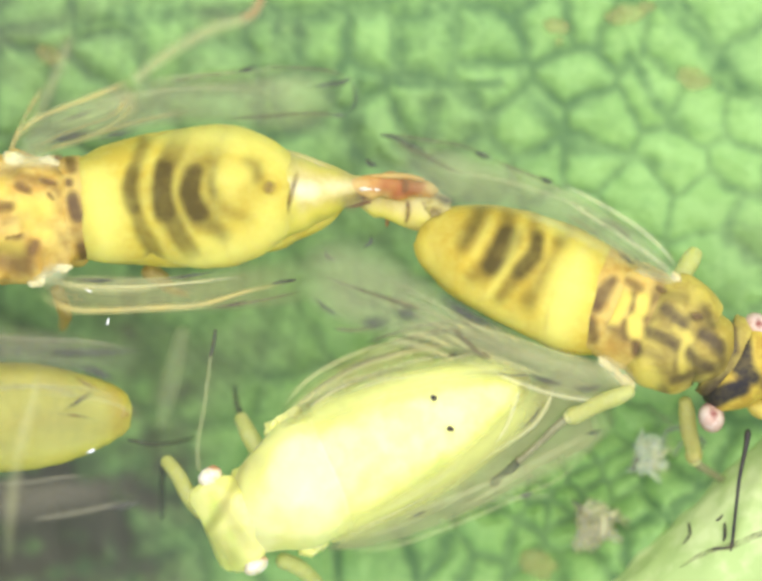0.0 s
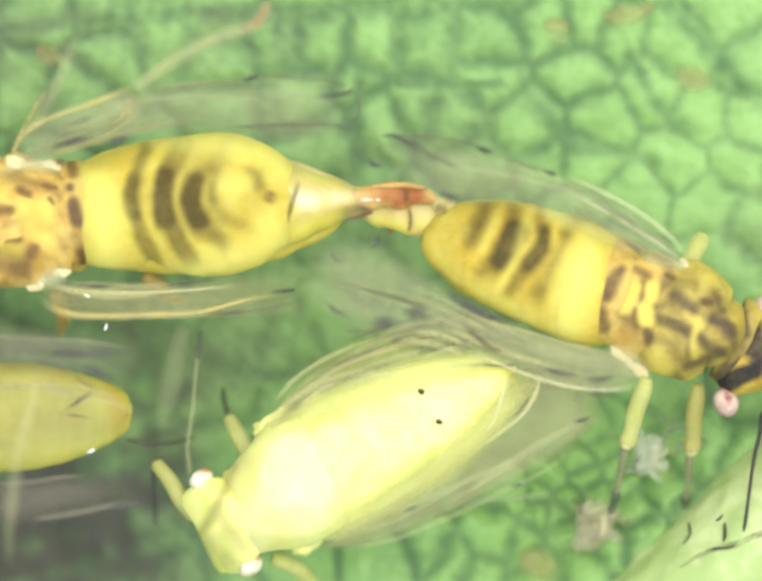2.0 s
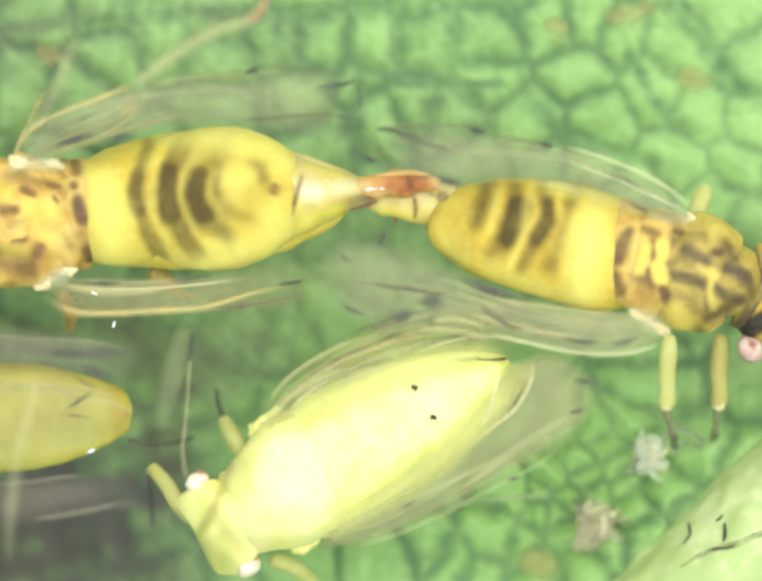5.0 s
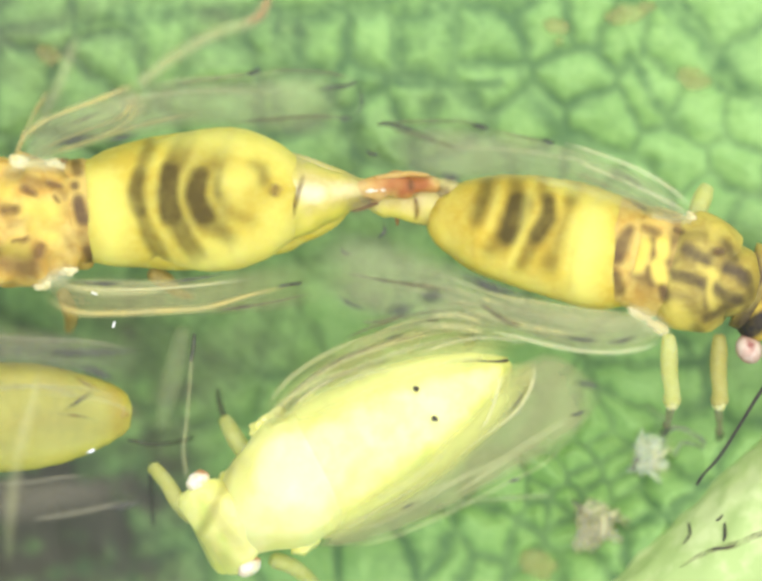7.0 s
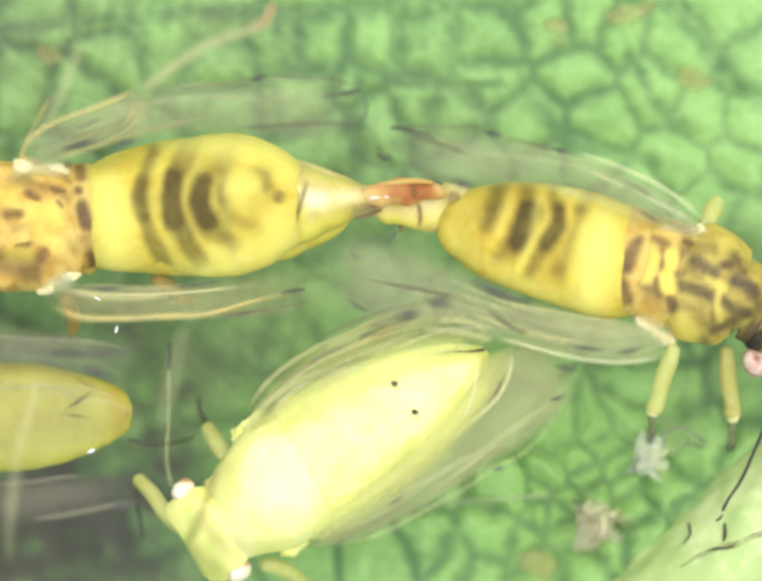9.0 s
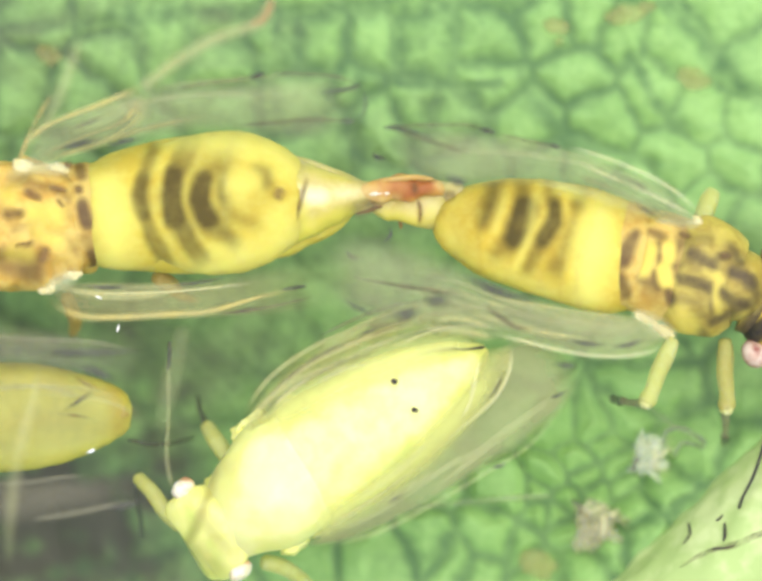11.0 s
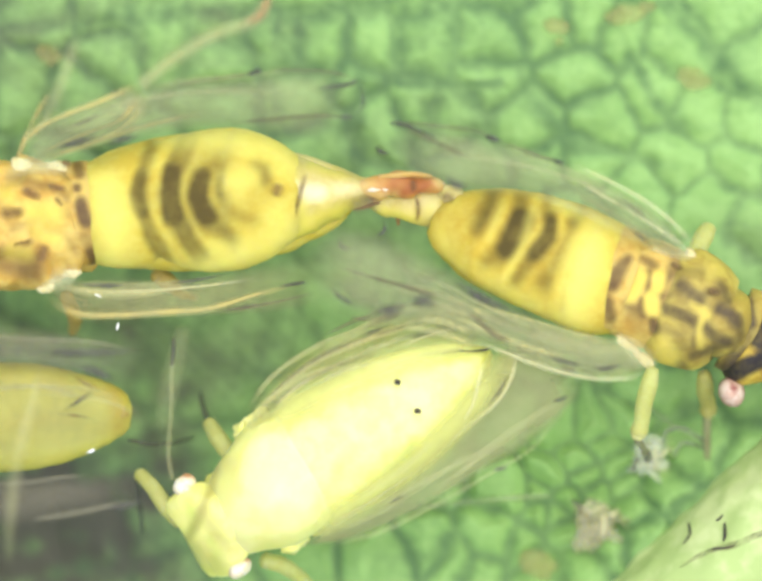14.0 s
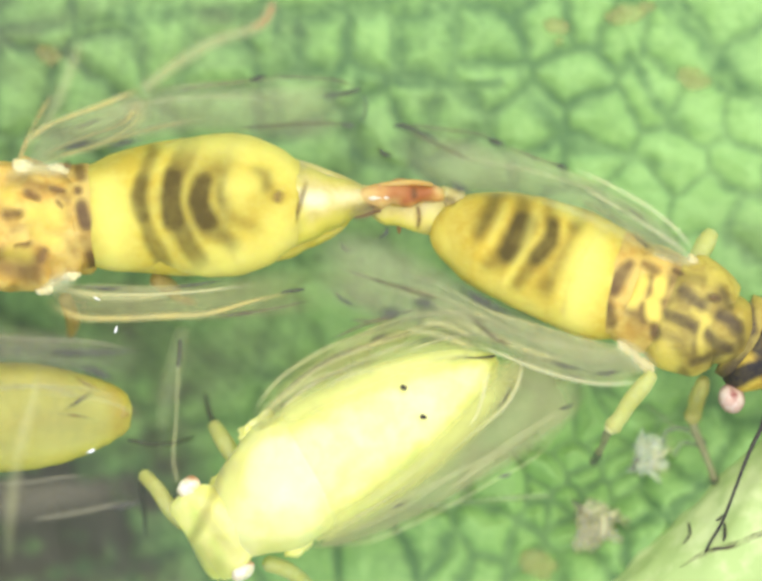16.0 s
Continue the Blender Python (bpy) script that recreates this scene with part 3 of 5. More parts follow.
def female():
    root = thing("psyllid", 300, 430, 230, "yellow adult psyllid with brown-banded abdomen, joined in mating", "insect", "psyllids on the leaf")
    rows = [(165, 431, 222, 100, 88), (205, 431, 228, 118, 98), (290, 421, 232, 136, 106), (380, 415, 234, 148, 108), (460, 410, 234, 143, 104),
            (540, 405, 232, 119, 94), (600, 406, 230, 90, 80), (640, 406, 228, 74, 68)]
    abdomen(root, rows, (0.0, 0.245, 0.35, 0.465, 0.60, 0.93), "yellow", 66, FEMALE_BANDS + FEMALE_WASH, FEMALE_PALE, "bright yellow abdomen with brown bands")
    cone_rows = [(572, 405, 229, 97, 82), (610, 406, 230, 87, 77), (650, 403, 230, 68, 64), (695, 400, 228, 47, 48), (728, 396, 226, 36, 36), (758, 391, 225, 28, 28)]
    cone = loft(cone_rows, 34, 56, lump=8)
    paint(cone, [(0.95, 16, (560, 330, 40), (580, 470, 46)), (0.9, 14, (600, 480, 26), (690, 448, 18), (735, 428, 8)), (0.6, 20, (640, 338, 12), (700, 358, 8)), (0.25, 30, (660, 430, 20), (700, 425, 10))])
    # white highlights along the cone's top, painted into its colour
    paint(cone, [(0.8, 16, (584, 388, 12), (602, 390, 10)), (0.8, 18, (630, 394, 10), (648, 396, 12)), (0.3, 18, (690, 392, 8), (722, 390, 7))], "pale")
    cone = part("terminal_cone", cone, "cream", root, "pale cream tail cone")
    part("seam", ribbon(((628, 350, 292, 4), (620, 376, 304, 6), (612, 405, 308, 6), (603, 436, 302, 6), (598, 460, 290, 4)), 26, 0.35), "pitstain", cone, "thin brown seam")
    # a white blob stands in for the glint at the cone's end
    part("plate", blob(748, 385, 249, 19, 6, 8, -4, 0.3), "white", cone, "white glint shaped as a small blob")
    part("crease", ribbon(((708, 432, 262, 10), (734, 424, 258, 17), (764, 412, 250, 12), (782, 404, 244, 6)), 24, 0.3), "veinfine", cone, "brown crease under the cone")
    part("flap", loft([(540, 476, 205, 56, 46), (600, 468, 206, 44, 40), (650, 454, 204, 32, 32), (700, 436, 204, 18, 20), (728, 424, 206, 8, 10)], 20, 24, lump=6), "yellow", cone)
    part("flap", loft([(590, 342, 222, 30, 26), (630, 346, 222, 24, 26), (670, 354, 220, 18, 22), (716, 366, 218, 10, 14), (744, 372, 218, 5, 8)], 20, 24, lump=5), "cream", cone)
    part("pore", soft_patch(566, 392, 334, 13, 17, 20), "pitstain", cone, "dark round pore")
    # thorax
    thorax = loft([(-150, 470, 215, 60, 50), (-110, 466, 220, 112, 92), (-20, 458, 226, 136, 108), (70, 452, 226, 134, 106), (130, 442, 224, 116, 98), (168, 434, 222, 100, 88)],
                  90, 96, lump=18, pig=lambda s, lat: 0.16 * band(math.sin(11 * lat + 17 * s) * math.sin(23 * s - 4 * lat), 0.35, 2, 0.5))
    paint(thorax, [(0.5, 18, (-10, 520, 20), (60, 548, 24)), (0.28, 26, (40, 560, 16), (70, 520, 10)), (0.4, 12, (22, 360, 7), (100, 376, 6), (128, 404, 5)), (0.34, 12, (130, 330, 8), (140, 365, 6)),
                   (0.3, 12, (60, 470, 7), (110, 470, 6)), (0.3, 12, (20, 462, 6), (60, 446, 5)), (0.26, 14, (128, 480, 6), (150, 520, 8))], wobble=6)
    paint(thorax, [(0.8, 26, (62, 430, 16), (104, 436, 18)), (0.7, 22, (70, 470, 8), (110, 486, 12)), (0.5, 20, (10, 396, 16)), (0.5, 18, (20, 510, 10), (50, 518, 10))], "pale")
    part("thorax", thorax, "amber", root, "orange-yellow thorax with dark pits")
    part("head", loft([(-245, 478, 200, 40, 40), (-220, 476, 205, 90, 62), (-180, 472, 210, 105, 75), (-145, 470, 212, 70, 60)], 24, 40, lump=4), "amber", root)
    for s in (-1, 1):
        part("eye", blob(-188, 472 + s * 104, 215, 30, 30, 32), "pearl", root)
    collar = loft([(142, 439, 224, 110, 94), (158, 436, 224, 108, 94), (174, 433, 224, 107, 93), (184, 432, 224, 104, 92)], 20, 96, bow=6, inset=0.94)
    paint(collar, [(0.7, 9, (158, 335, 7), (160, 355, 8)), (0.6, 8, (153, 384, 6)), (0.95, 9, (162, 412, 9), (172, 450, 10)), (0.35, 12, (170, 480, 8), (175, 496, 7)), (0.8, 9, (180, 515, 8), (187, 536, 7))], wobble=2)
    part("collar", collar, "amber", root, "brown-chequered waist ring")
    for x, y, rx, ry, t in ((60, 393, 21, 10, 32), (20, 431, 24, 12, -8), (38, 490, 24, 10, 5), (82, 516, 11, 20, 15), (112, 380, 20, 6, 15), (116, 410, 12, 5, 50), (154, 382, 7, 8, 0), (133, 331, 9, 7, 0)):
        part("pit", soft_patch(x, y, 337 - 0.0026 * (y - 450) ** 2, rx * 1.25, ry * 1.15, t), "pitstain", root, "dark brown pit")
    for x, y, rx, ry in ((40, 338, 27, 24), (86, 578, 24, 24), (112, 340, 24, 16), (140, 552, 26, 18), (8, 350, 16, 12), (78, 350, 18, 10)):
        part("wing_base", blob(x, y, 272, rx * 0.85, ry * 0.8, 9, 15, 0.4, seed=x), "white", root, "cream-white wing joint")
    for rows in (((0, 352, 292, 12), (45, 336, 298, 18), (110, 338, 298, 18), (152, 350, 296, 9)), ((74, 592, 284, 12), (110, 572, 290, 20), (160, 554, 296, 15))):
        part("wing_root", ribbon(rows, 20, 0.3), "rim", root, "whitish film at the wing joint")
    # wings: one pair raised over the far flank, one pair along the near flank
    wing(root, [(34, 318, 300), (90, 240, 340), (290, 168, 400), (500, 146, 430), (690, 148, 430), (746, 172, 420)],
         [(60, 340, 300), (160, 312, 330), (290, 286, 350), (450, 272, 360), (640, 290, 390), (736, 244, 415)], "wingclear", "hazy greyish wing with golden root veins",
         (("goldstreak", ((32, 316, 300, 7), (66, 266, 325, 8), (120, 237, 350, 7), (190, 210, 375, 7), (250, 186, 392, 8), (290, 168, 402, 9))),
          ("goldstreak", ((60, 320, 300, 7), (120, 292, 325, 7), (185, 266, 350, 7), (240, 244, 370, 8), (270, 214, 388, 10), (286, 184, 402, 9))),
          ("goldstreak", ((72, 324, 300, 7), (150, 301, 325, 8), (230, 275, 350, 8), (305, 254, 362, 7), (370, 240, 370, 6), (420, 232, 376, 4))),
          ("streak", ((150, 296, 330, 6), (240, 262, 360, 8), (280, 224, 385, 16), (288, 186, 402, 14))),
          ("fold", ((120, 268, 350, 10), (200, 240, 375, 16), (260, 208, 395, 20), (288, 180, 404, 14))),
          ("veinfine", ((350, 177, 430, 3), (420, 164, 440, 4), (480, 157, 444, 4), (516, 150, 444, 4))),
          ("veinfine", ((540, 143, 440, 3), (620, 146, 442, 3), (690, 153, 440, 4), (728, 166, 438, 5))),
          ("veinfine", ((470, 252, 400, 3), (560, 246, 410, 4), (640, 240, 418, 4), (722, 244, 422, 5))),
          ("smudge", ((104, 302, 332, 6), (150, 289, 345, 9), (205, 274, 358, 6))), ("smudge", ((205, 296, 350, 5), (250, 283, 356, 8), (296, 276, 360, 5))),
          ("smudge", ((130, 262, 352, 4), (170, 246, 366, 6), (220, 226, 380, 4))),
          ("smudge", ((498, 156, 446, 4), (522, 149, 446, 8), (546, 141, 444, 4))),
          ("smudge", ((640, 187, 440, 4), (694, 179, 442, 7), (736, 171, 440, 9))),
          ("smudge", ((734, 170, 440, 6), (744, 196, 440, 5), (740, 228, 434, 4), (722, 246, 428, 4))),
          ("smudge", ((690, 243, 424, 4), (712, 244, 424, 7), (730, 244, 424, 4)))), 14, (0.3, 0.3, 0.05, 0.22), 2)
    wing(root, [(92, 585, 260), (120, 628, 250), (220, 645, 245), (430, 650, 240), (600, 640, 235), (760, 610, 235)],
         [(110, 575, 265), (180, 566, 262), (300, 566, 255), (430, 556, 250), (560, 530, 240), (750, 500, 236)], "wing", "hazy narrow wing with a golden front edge",
         (("goldstreak", ((88, 592, 268, 6), (104, 618, 264, 8), (150, 640, 258, 9), (230, 645, 253, 8), (330, 640, 250, 8), (420, 634, 248, 7), (520, 606, 246, 5), (612, 586, 244, 4))),
          ("rim", ((104, 582, 270, 6), (180, 594, 268, 5), (280, 596, 266, 5), (400, 588, 262, 4), (520, 574, 256, 3))),
          ("streak", ((120, 584, 270, 8), (200, 600, 268, 10), (280, 602, 264, 9), (350, 596, 262, 6))),
          ("veinfine", ((430, 640, 250, 3), (490, 634, 250, 4), (560, 622, 250, 3), (640, 604, 248, 3))),
          ("smudge", ((140, 578, 266, 4), (210, 584, 266, 7), (270, 581, 266, 4))),
          ("smudge", ((330, 582, 260, 3), (400, 574, 260, 5), (470, 562, 258, 3))),
          ("smudge", ((560, 592, 246, 3), (600, 585, 246, 6), (622, 583, 246, 5))),
          ("smudge", ((470, 636, 246, 3), (510, 630, 246, 6), (530, 626, 246, 4)))), 8, (0.15, 0.4, 0.05, 0.6), 2)
    part("leg", ribbon(((58, 300, 150, 12), (90, 240, 140, 14), (125, 165, 120, 14), (155, 85, 60, 12), (165, 60, 20, 8))), "fold", root, "hazy pale leg behind the wing")
    for rows, mat in ((((128, 600, 200, 14), (140, 630, 150, 15), (146, 656, 90, 14), (140, 684, 10, 7)), "orange"),
                      (((310, 560, 190, 16), (345, 582, 150, 17), (362, 600, 80, 11), (398, 612, 2, 5)), "orange"),
                      (((30, 330, 240, 6), (52, 270, 160, 5), (70, 235, 80, 5), (96, 190, 6, 4)), "vein")):
        part("leg", tube(rows, 20, 10), mat, root, "short amber leg")
    # two white glints by the near wing, put in as tiny solid drops
    part("bead", blob(234, 668, 232, 2.6, 8, 3, 14), "drop", root, "tiny white glint shaped as a drop")
    part("bead", blob(194, 604, 272, 8, 1.8, 1.6, 25), "drop", root, "tiny white glint shaped as a drop")
    for rows in (((690, 181, 446, 2), (716, 176, 446, 4.5), (734, 168, 444, 3.5)), ((504, 154, 448, 2), (522, 149, 448, 4), (536, 143, 447, 2)), ((594, 587, 250, 2), (608, 584, 250, 3.5), (622, 582, 250, 2))):
        part("wing_tip", tube(rows, 12, 8), "feeler", root, "small black wing mark")
    feeler = part("antenna", ribbon(((282, 176, 404, 14), (360, 116, 430, 15), (450, 66, 460, 15), (530, 36, 480, 14), (556, -14, 490, 12)), ends=0.04), "palefeeler", root, "pale hazy feeler")
    part("feeler_tip", ribbon(((498, 48, 484, 7), (532, 34, 488, 10), (546, 12, 492, 10), (556, -16, 494, 8)), 20, 0.25), "rustfeeler", feeler, "rusty feeler end")
    return root


def organ(parent):
    """The red mating organ that joins the pair, hinged on the cone, and the pale lobe under it."""
    p = at(745, 392, 230)
    red = loft([(706, 396, 226, 24, 26), (740, 391, 230, 26, 28), (770, 388, 232, 27, 27), (800, 384, 235, 24, 25), (828, 384, 239, 25, 25), (856, 380, 241, 22, 23), (884, 379, 240, 19, 20), (902, 381, 237, 12, 13), (914, 384, 233, 5, 6)], 70, 56, lump=16)
    paint(red, [(0.35, 30, (780, 380, 14), (800, 372, 14)), (0.85, 20, (812, 376, 12), (850, 380, 14), (884, 376, 10)), (1.0, 10, (826, 396, 5), (850, 388, 7), (872, 384, 5))], wobble=6)
    paint(red, [(0.7, 18, (720, 390, 14), (756, 392, 10)), (0.5, 14, (780, 406, 6), (806, 404, 6)), (0.5, 12, (900, 372, 7), (916, 380, 6))], "pale")
    red = part("mating_organ", red, "red", parent, "glossy red mating organ", p)
    part("seam", ribbon(((842, 362, 264, 5), (846, 384, 268, 8), (844, 400, 264, 5)), 18, 0.35), "pitstain", red, "dark brown seam")
    part("fold", tube([(770, 366, 256, 4), (806, 362, 262, 6), (846, 358, 262, 6), (884, 362, 258, 4)], 24, 8), "red", red)
    # the organ's highlight, put in as a pale blob
    part("gloss_spot", blob(774, 391, 264, 21, 6, 5, -4, 0.3), "pearl", red, "pale highlight shaped as a spot")
    grip = loft([(748, 410, 205, 14, 16), (786, 416, 208, 25, 24), (826, 420, 212, 33, 27), (862, 420, 214, 38, 29), (898, 414, 216, 39, 28), (926, 408, 217, 30, 24), (944, 403, 216, 14, 14)], 60, 56, lump=14)
    paint(grip, [(0.8, 24, (790, 440, 14), (840, 452, 14)), (0.85, 24, (890, 432, 20), (920, 420, 14))])
    paint(grip, [(0.15, 20, (872, 412, 12), (890, 418, 12))], "pale")
    grip = part("clasper", grip, "cream", parent, "pale clasper", p)
    part("hook", ribbon(((850, 398, 246, 3), (856, 416, 246, 5), (858, 436, 240, 5), (854, 458, 228, 3)), 18, 0.25), "pitstain", grip, "thin brown edge")
    part("hook", tube([(720, 430, 218, 7), (748, 424, 224, 9), (776, 418, 226, 6), (792, 424, 222, 4)], 18, 8), "brownskin", grip, "brown hook")
    part("hook", tube([(806, 424, 226, 3), (816, 444, 216, 5), (818, 464, 204, 3)], 14, 8), "brownskin", grip, "brown hook")
    return red, grip


MALE_BANDS = [
    (0.72, 24, (1006, 378, 12), (1000, 408, 14), (984, 450, 9)), (0.5, 18, (1062, 380, 14), (1070, 408, 22)), (1.0, 16, (1072, 422, 21), (1056, 462, 24), (1048, 482, 20)),
    (0.5, 22, (1032, 500, 19), (1008, 520, 12)), (0.4, 18, (1124, 374, 11), (1122, 400, 11)), (1.0, 13, (1130, 416, 12), (1129, 448, 14), (1110, 484, 13)), (0.58, 18, (1098, 502, 13), (1074, 544, 11)),
    (0.6, 16, (1184, 390, 11), (1178, 410, 9)), (0.32, 26, (1174, 428, 11), (1165, 478, 15), (1140, 518, 16)), (0.46, 20, (1130, 546, 15))]
MALE_WASH = [(0.16, 60, (960, 430, 36), (1080, 440, 50), (1140, 470, 24)), (0.12, 30, (900, 430, 14), (940, 500, 14))]
MALE_PALE = [(0.95, 46, (1222, 430, 22), (1214, 510, 34), (1196, 592, 26)), (0.5, 40, (1110, 592, 12), (1010, 570, 12)), (0.4, 30, (905, 470, 10), (950, 535, 12)), (0.3, 16, (1024, 400, 3), (1008, 470, 4)),
             (0.3, 16, (1094, 400, 3), (1076, 480, 4), (1050, 540, 4)), (0.5, 20, (1140, 376, 8), (1180, 390, 8))]
THORAX_REAR = [(0.6, 7, (1340, 500, 3), (1346, 534, 3)), (0.6, 7, (1338, 556, 4), (1344, 586, 4)), (0.55, 7, (1346, 536, 3), (1380, 540, 3)), (0.5, 8, (1306, 566, 4), (1330, 578, 4)), (0.5, 8, (1330, 474, 5), (1356, 486, 4)), (0.85, 11, (1297, 478, 7), (1281, 505, 12), (1272, 532, 10)), (0.72, 11, (1264, 572, 9), (1275, 598, 9)), (0.31, 16, (1262, 540, 6), (1262, 570, 6)), (0.27, 20, (1312, 572, 9), (1322, 592, 9)),
               (0.40, 14, (1344, 480, 5), (1338, 520, 5)), (0.36, 14, (1334, 556, 6), (1340, 590, 6)), (0.76, 9, (1362, 588, 6), (1367, 614, 7)), (0.36, 14, (1392, 462, 6), (1384, 500, 6))]
THORAX_MID = [(0.45, 18, (1398, 490, 11), (1452, 488, 11)), (0.85, 11, (1412, 517, 9), (1452, 534, 11)), (0.45, 14, (1400, 538, 5), (1470, 549, 6)), (0.85, 11, (1390, 568, 9), (1442, 586, 11)),
              (0.45, 16, (1378, 606, 8), (1425, 618, 8)), (0.72, 11, (1472, 520, 8), (1490, 522, 6)), (0.54, 9, (1450, 600, 4), (1453, 642, 6)), (0.45, 11, (1386, 500, 4), (1382, 560, 4))]
THORAX_FRONT = [(0.85, 11, (1493, 556, 8), (1521, 562, 9), (1537, 580, 8)), (0.85, 11, (1473, 597, 8), (1500, 613, 10), (1521, 620, 8)), (0.63, 9, (1453, 659, 5), (1486, 644, 5), (1517, 625, 5)),
                (0.54, 9, (1431, 675, 8), (1443, 693, 5)), (0.81, 11, (1416, 709, 8), (1431, 721, 7)), (0.54, 9, (1479, 483, 3), (1513, 535, 4)), (0.85, 9, (1503, 679, 9), (1538, 653, 11)),
                (0.45, 9, (1539, 563, 4), (1547, 603, 5), (1531, 643, 4))]
THORAX_WASH = [(0.36, 45, (1410, 500, 14), (1440, 600, 24)), (0.34, 34, (1500, 540, 14), (1540, 600, 20)), (0.36, 27, (1420, 640, 10), (1500, 660, 16)), (0.24, 34, (1340, 600, 14)), (0.3, 34, (1460, 480, 14), (1500, 520, 14))]
THORAX_GOLD = [(0.95, 14, (1324, 508, 9), (1312, 546, 12)), (0.95, 12, (1364, 508, 11), (1370, 524, 9)), (0.95, 12, (1358, 548, 13), (1362, 570, 12)), (0.6, 20, (1400, 662, 24)), (0.6, 20, (1478, 480, 14)),
               (0.5, 9, (1464, 556, 4), (1458, 600, 4), (1470, 636, 4)), (0.5, 9, (1440, 552, 4), (1470, 570, 4))]
HEAD_BLACK = [(1.0, 9, (1548, 505, 16), (1569, 540, 18), (1585, 604, 20), (1606, 624, 14)), (1.0, 9, (1510, 692, 16), (1553, 672, 18), (1590, 652, 15)), (0.5, 10, (1620, 630, 8), (1640, 640, 6))]


def male():
    root = thing("psyllid", 1250, 520, 230, "yellow psyllid with brown bands, striped thorax and pink eyes", "insect", "psyllids on the leaf")
    rows = [(1300, 532, 226, 104, 92), (1240, 519, 230, 119, 98), (1150, 493, 232, 124, 100), (1070, 475, 232, 119, 96), (1000, 463, 230, 106, 89), (950, 456, 226, 86, 74),
            (914, 453, 222, 61, 57), (892, 450, 220, 38, 40), (880, 448, 218, 12, 14)]
    abdomen(root, rows, (0.0, 0.275, 0.365, 0.47, 0.62, 0.77, 0.985), "gold", -40, MALE_BANDS + MALE_WASH, MALE_PALE, "golden yellow abdomen with brown bands")
    part("tail_capsule", blob(914, 386, 234, 32, 19, 18, 12, 0.4), "cream", root, "small amber tail capsule")
    part("pore", soft_patch(915, 393, 262, 15, 11, 10), "pitstain", root, "small dark pore")
    # thorax, plate by plate
    ring = loft([(1258, 517, 226, 114, 97), (1276, 521, 228, 113, 98), (1296, 526, 228, 112, 98), (1312, 530, 226, 108, 96)], 22, 96, bow=-14, inset=0.95)
    part("waist_ring", paint(ring, THORAX_REAR, wobble=2), "amber", root, "brown-barred waist ring")
    for name, skin, label, rows, lump in (
            ("metanotum", "amber", "tan mottled rear thorax", [(1296, 526, 226, 104, 92), (1330, 536, 229, 110, 97), (1365, 545, 229, 112, 98), (1396, 552, 226, 106, 94)], 10),
            ("mesonotum", "olive", "yellow-olive thorax plate with brown stripes", [(1376, 548, 226, 108, 94), (1405, 556, 230, 123, 100), (1445, 566, 231, 122, 101), (1485, 576, 228, 108, 95), (1510, 582, 224, 92, 86)], 7),
            ("praescutum", "olive", "yellow plate with two brown patches", [(1462, 570, 230, 58, 80), (1486, 576, 234, 72, 90), (1515, 584, 234, 74, 89), (1545, 594, 228, 60, 76), (1560, 598, 220, 44, 62)], 4)):
        plate = loft(rows, 56, 96, lump=lump, inset=0.94)
        paint(plate, THORAX_REAR + THORAX_MID, wobble=3)
        paint(plate, THORAX_FRONT + THORAX_WASH, wobble=3)
        part(name, paint(plate, THORAX_GOLD, "pale"), skin, root, label)
    neck = loft([(1536, 591, 205, 90, 62), (1556, 598, 210, 92, 66), (1576, 606, 208, 88, 62)], 24, 72, bow=-8, inset=0.94)
    part("pronotum", paint(paint(neck, THORAX_FRONT), [(0.95, 9, (1530, 500, 12), (1550, 540, 10), (1562, 580, 8)), (0.9, 9, (1496, 706, 12), (1530, 664, 10), (1560, 640, 8)), (0.5, 30, (1540, 500, 24), (1556, 600, 24), (1530, 690, 24))]), "olive", root, "narrow neck plate")
    for x, y, rx, ry, t in ((1365, 602, 8, 17, -8), (1398, 478, 14, 8, 20), (1482, 521, 14, 8, 10)):
        part("pit", soft_patch(x, y, 332 - 0.0042 * (y - 560) ** 2, rx * 1.2, ry * 1.1, t), "pitstain", root, "dark brown pit")
    for x, y, h, rx, ry, turn in ((1308, 647, 262, 20, 8, 32), (1358, 679, 258, 22, 11, 36), (1336, 664, 256, 14, 7, 60), (1426, 457, 272, 12, 19, -20), (1362, 450, 272, 24, 8, 10), (1318, 454, 266, 18, 6, -14)):
        part("wing_base", blob(x, y, h, rx, ry, 8, turn, 0.45, seed=x), "white", root, "cream-white wing joint")
    part("wing_root", ribbon(((1284, 632, 268, 14), (1320, 652, 272, 22), (1352, 674, 270, 22), (1384, 694, 260, 12)), ends=0.2), "rim", root, "whitish film at the wing joint")
    part("wing_root", ribbon(((1330, 446, 285, 8), (1366, 450, 290, 14), (1404, 452, 290, 14), (1440, 452, 285, 10)), ends=0.2), "rim", root, "whitish film at the wing joint")
    skull = loft([(1556, 600, 205, 80, 50), (1578, 610, 210, 98, 64), (1606, 622, 208, 94, 62), (1634, 634, 200, 66, 48), (1650, 640, 195, 36, 30)], 44, 72, lump=4, bow=(-16, -6))
    head = part("head", paint(skull, HEAD_BLACK, wobble=4), "headskin", root, "yellow head with black rear band")
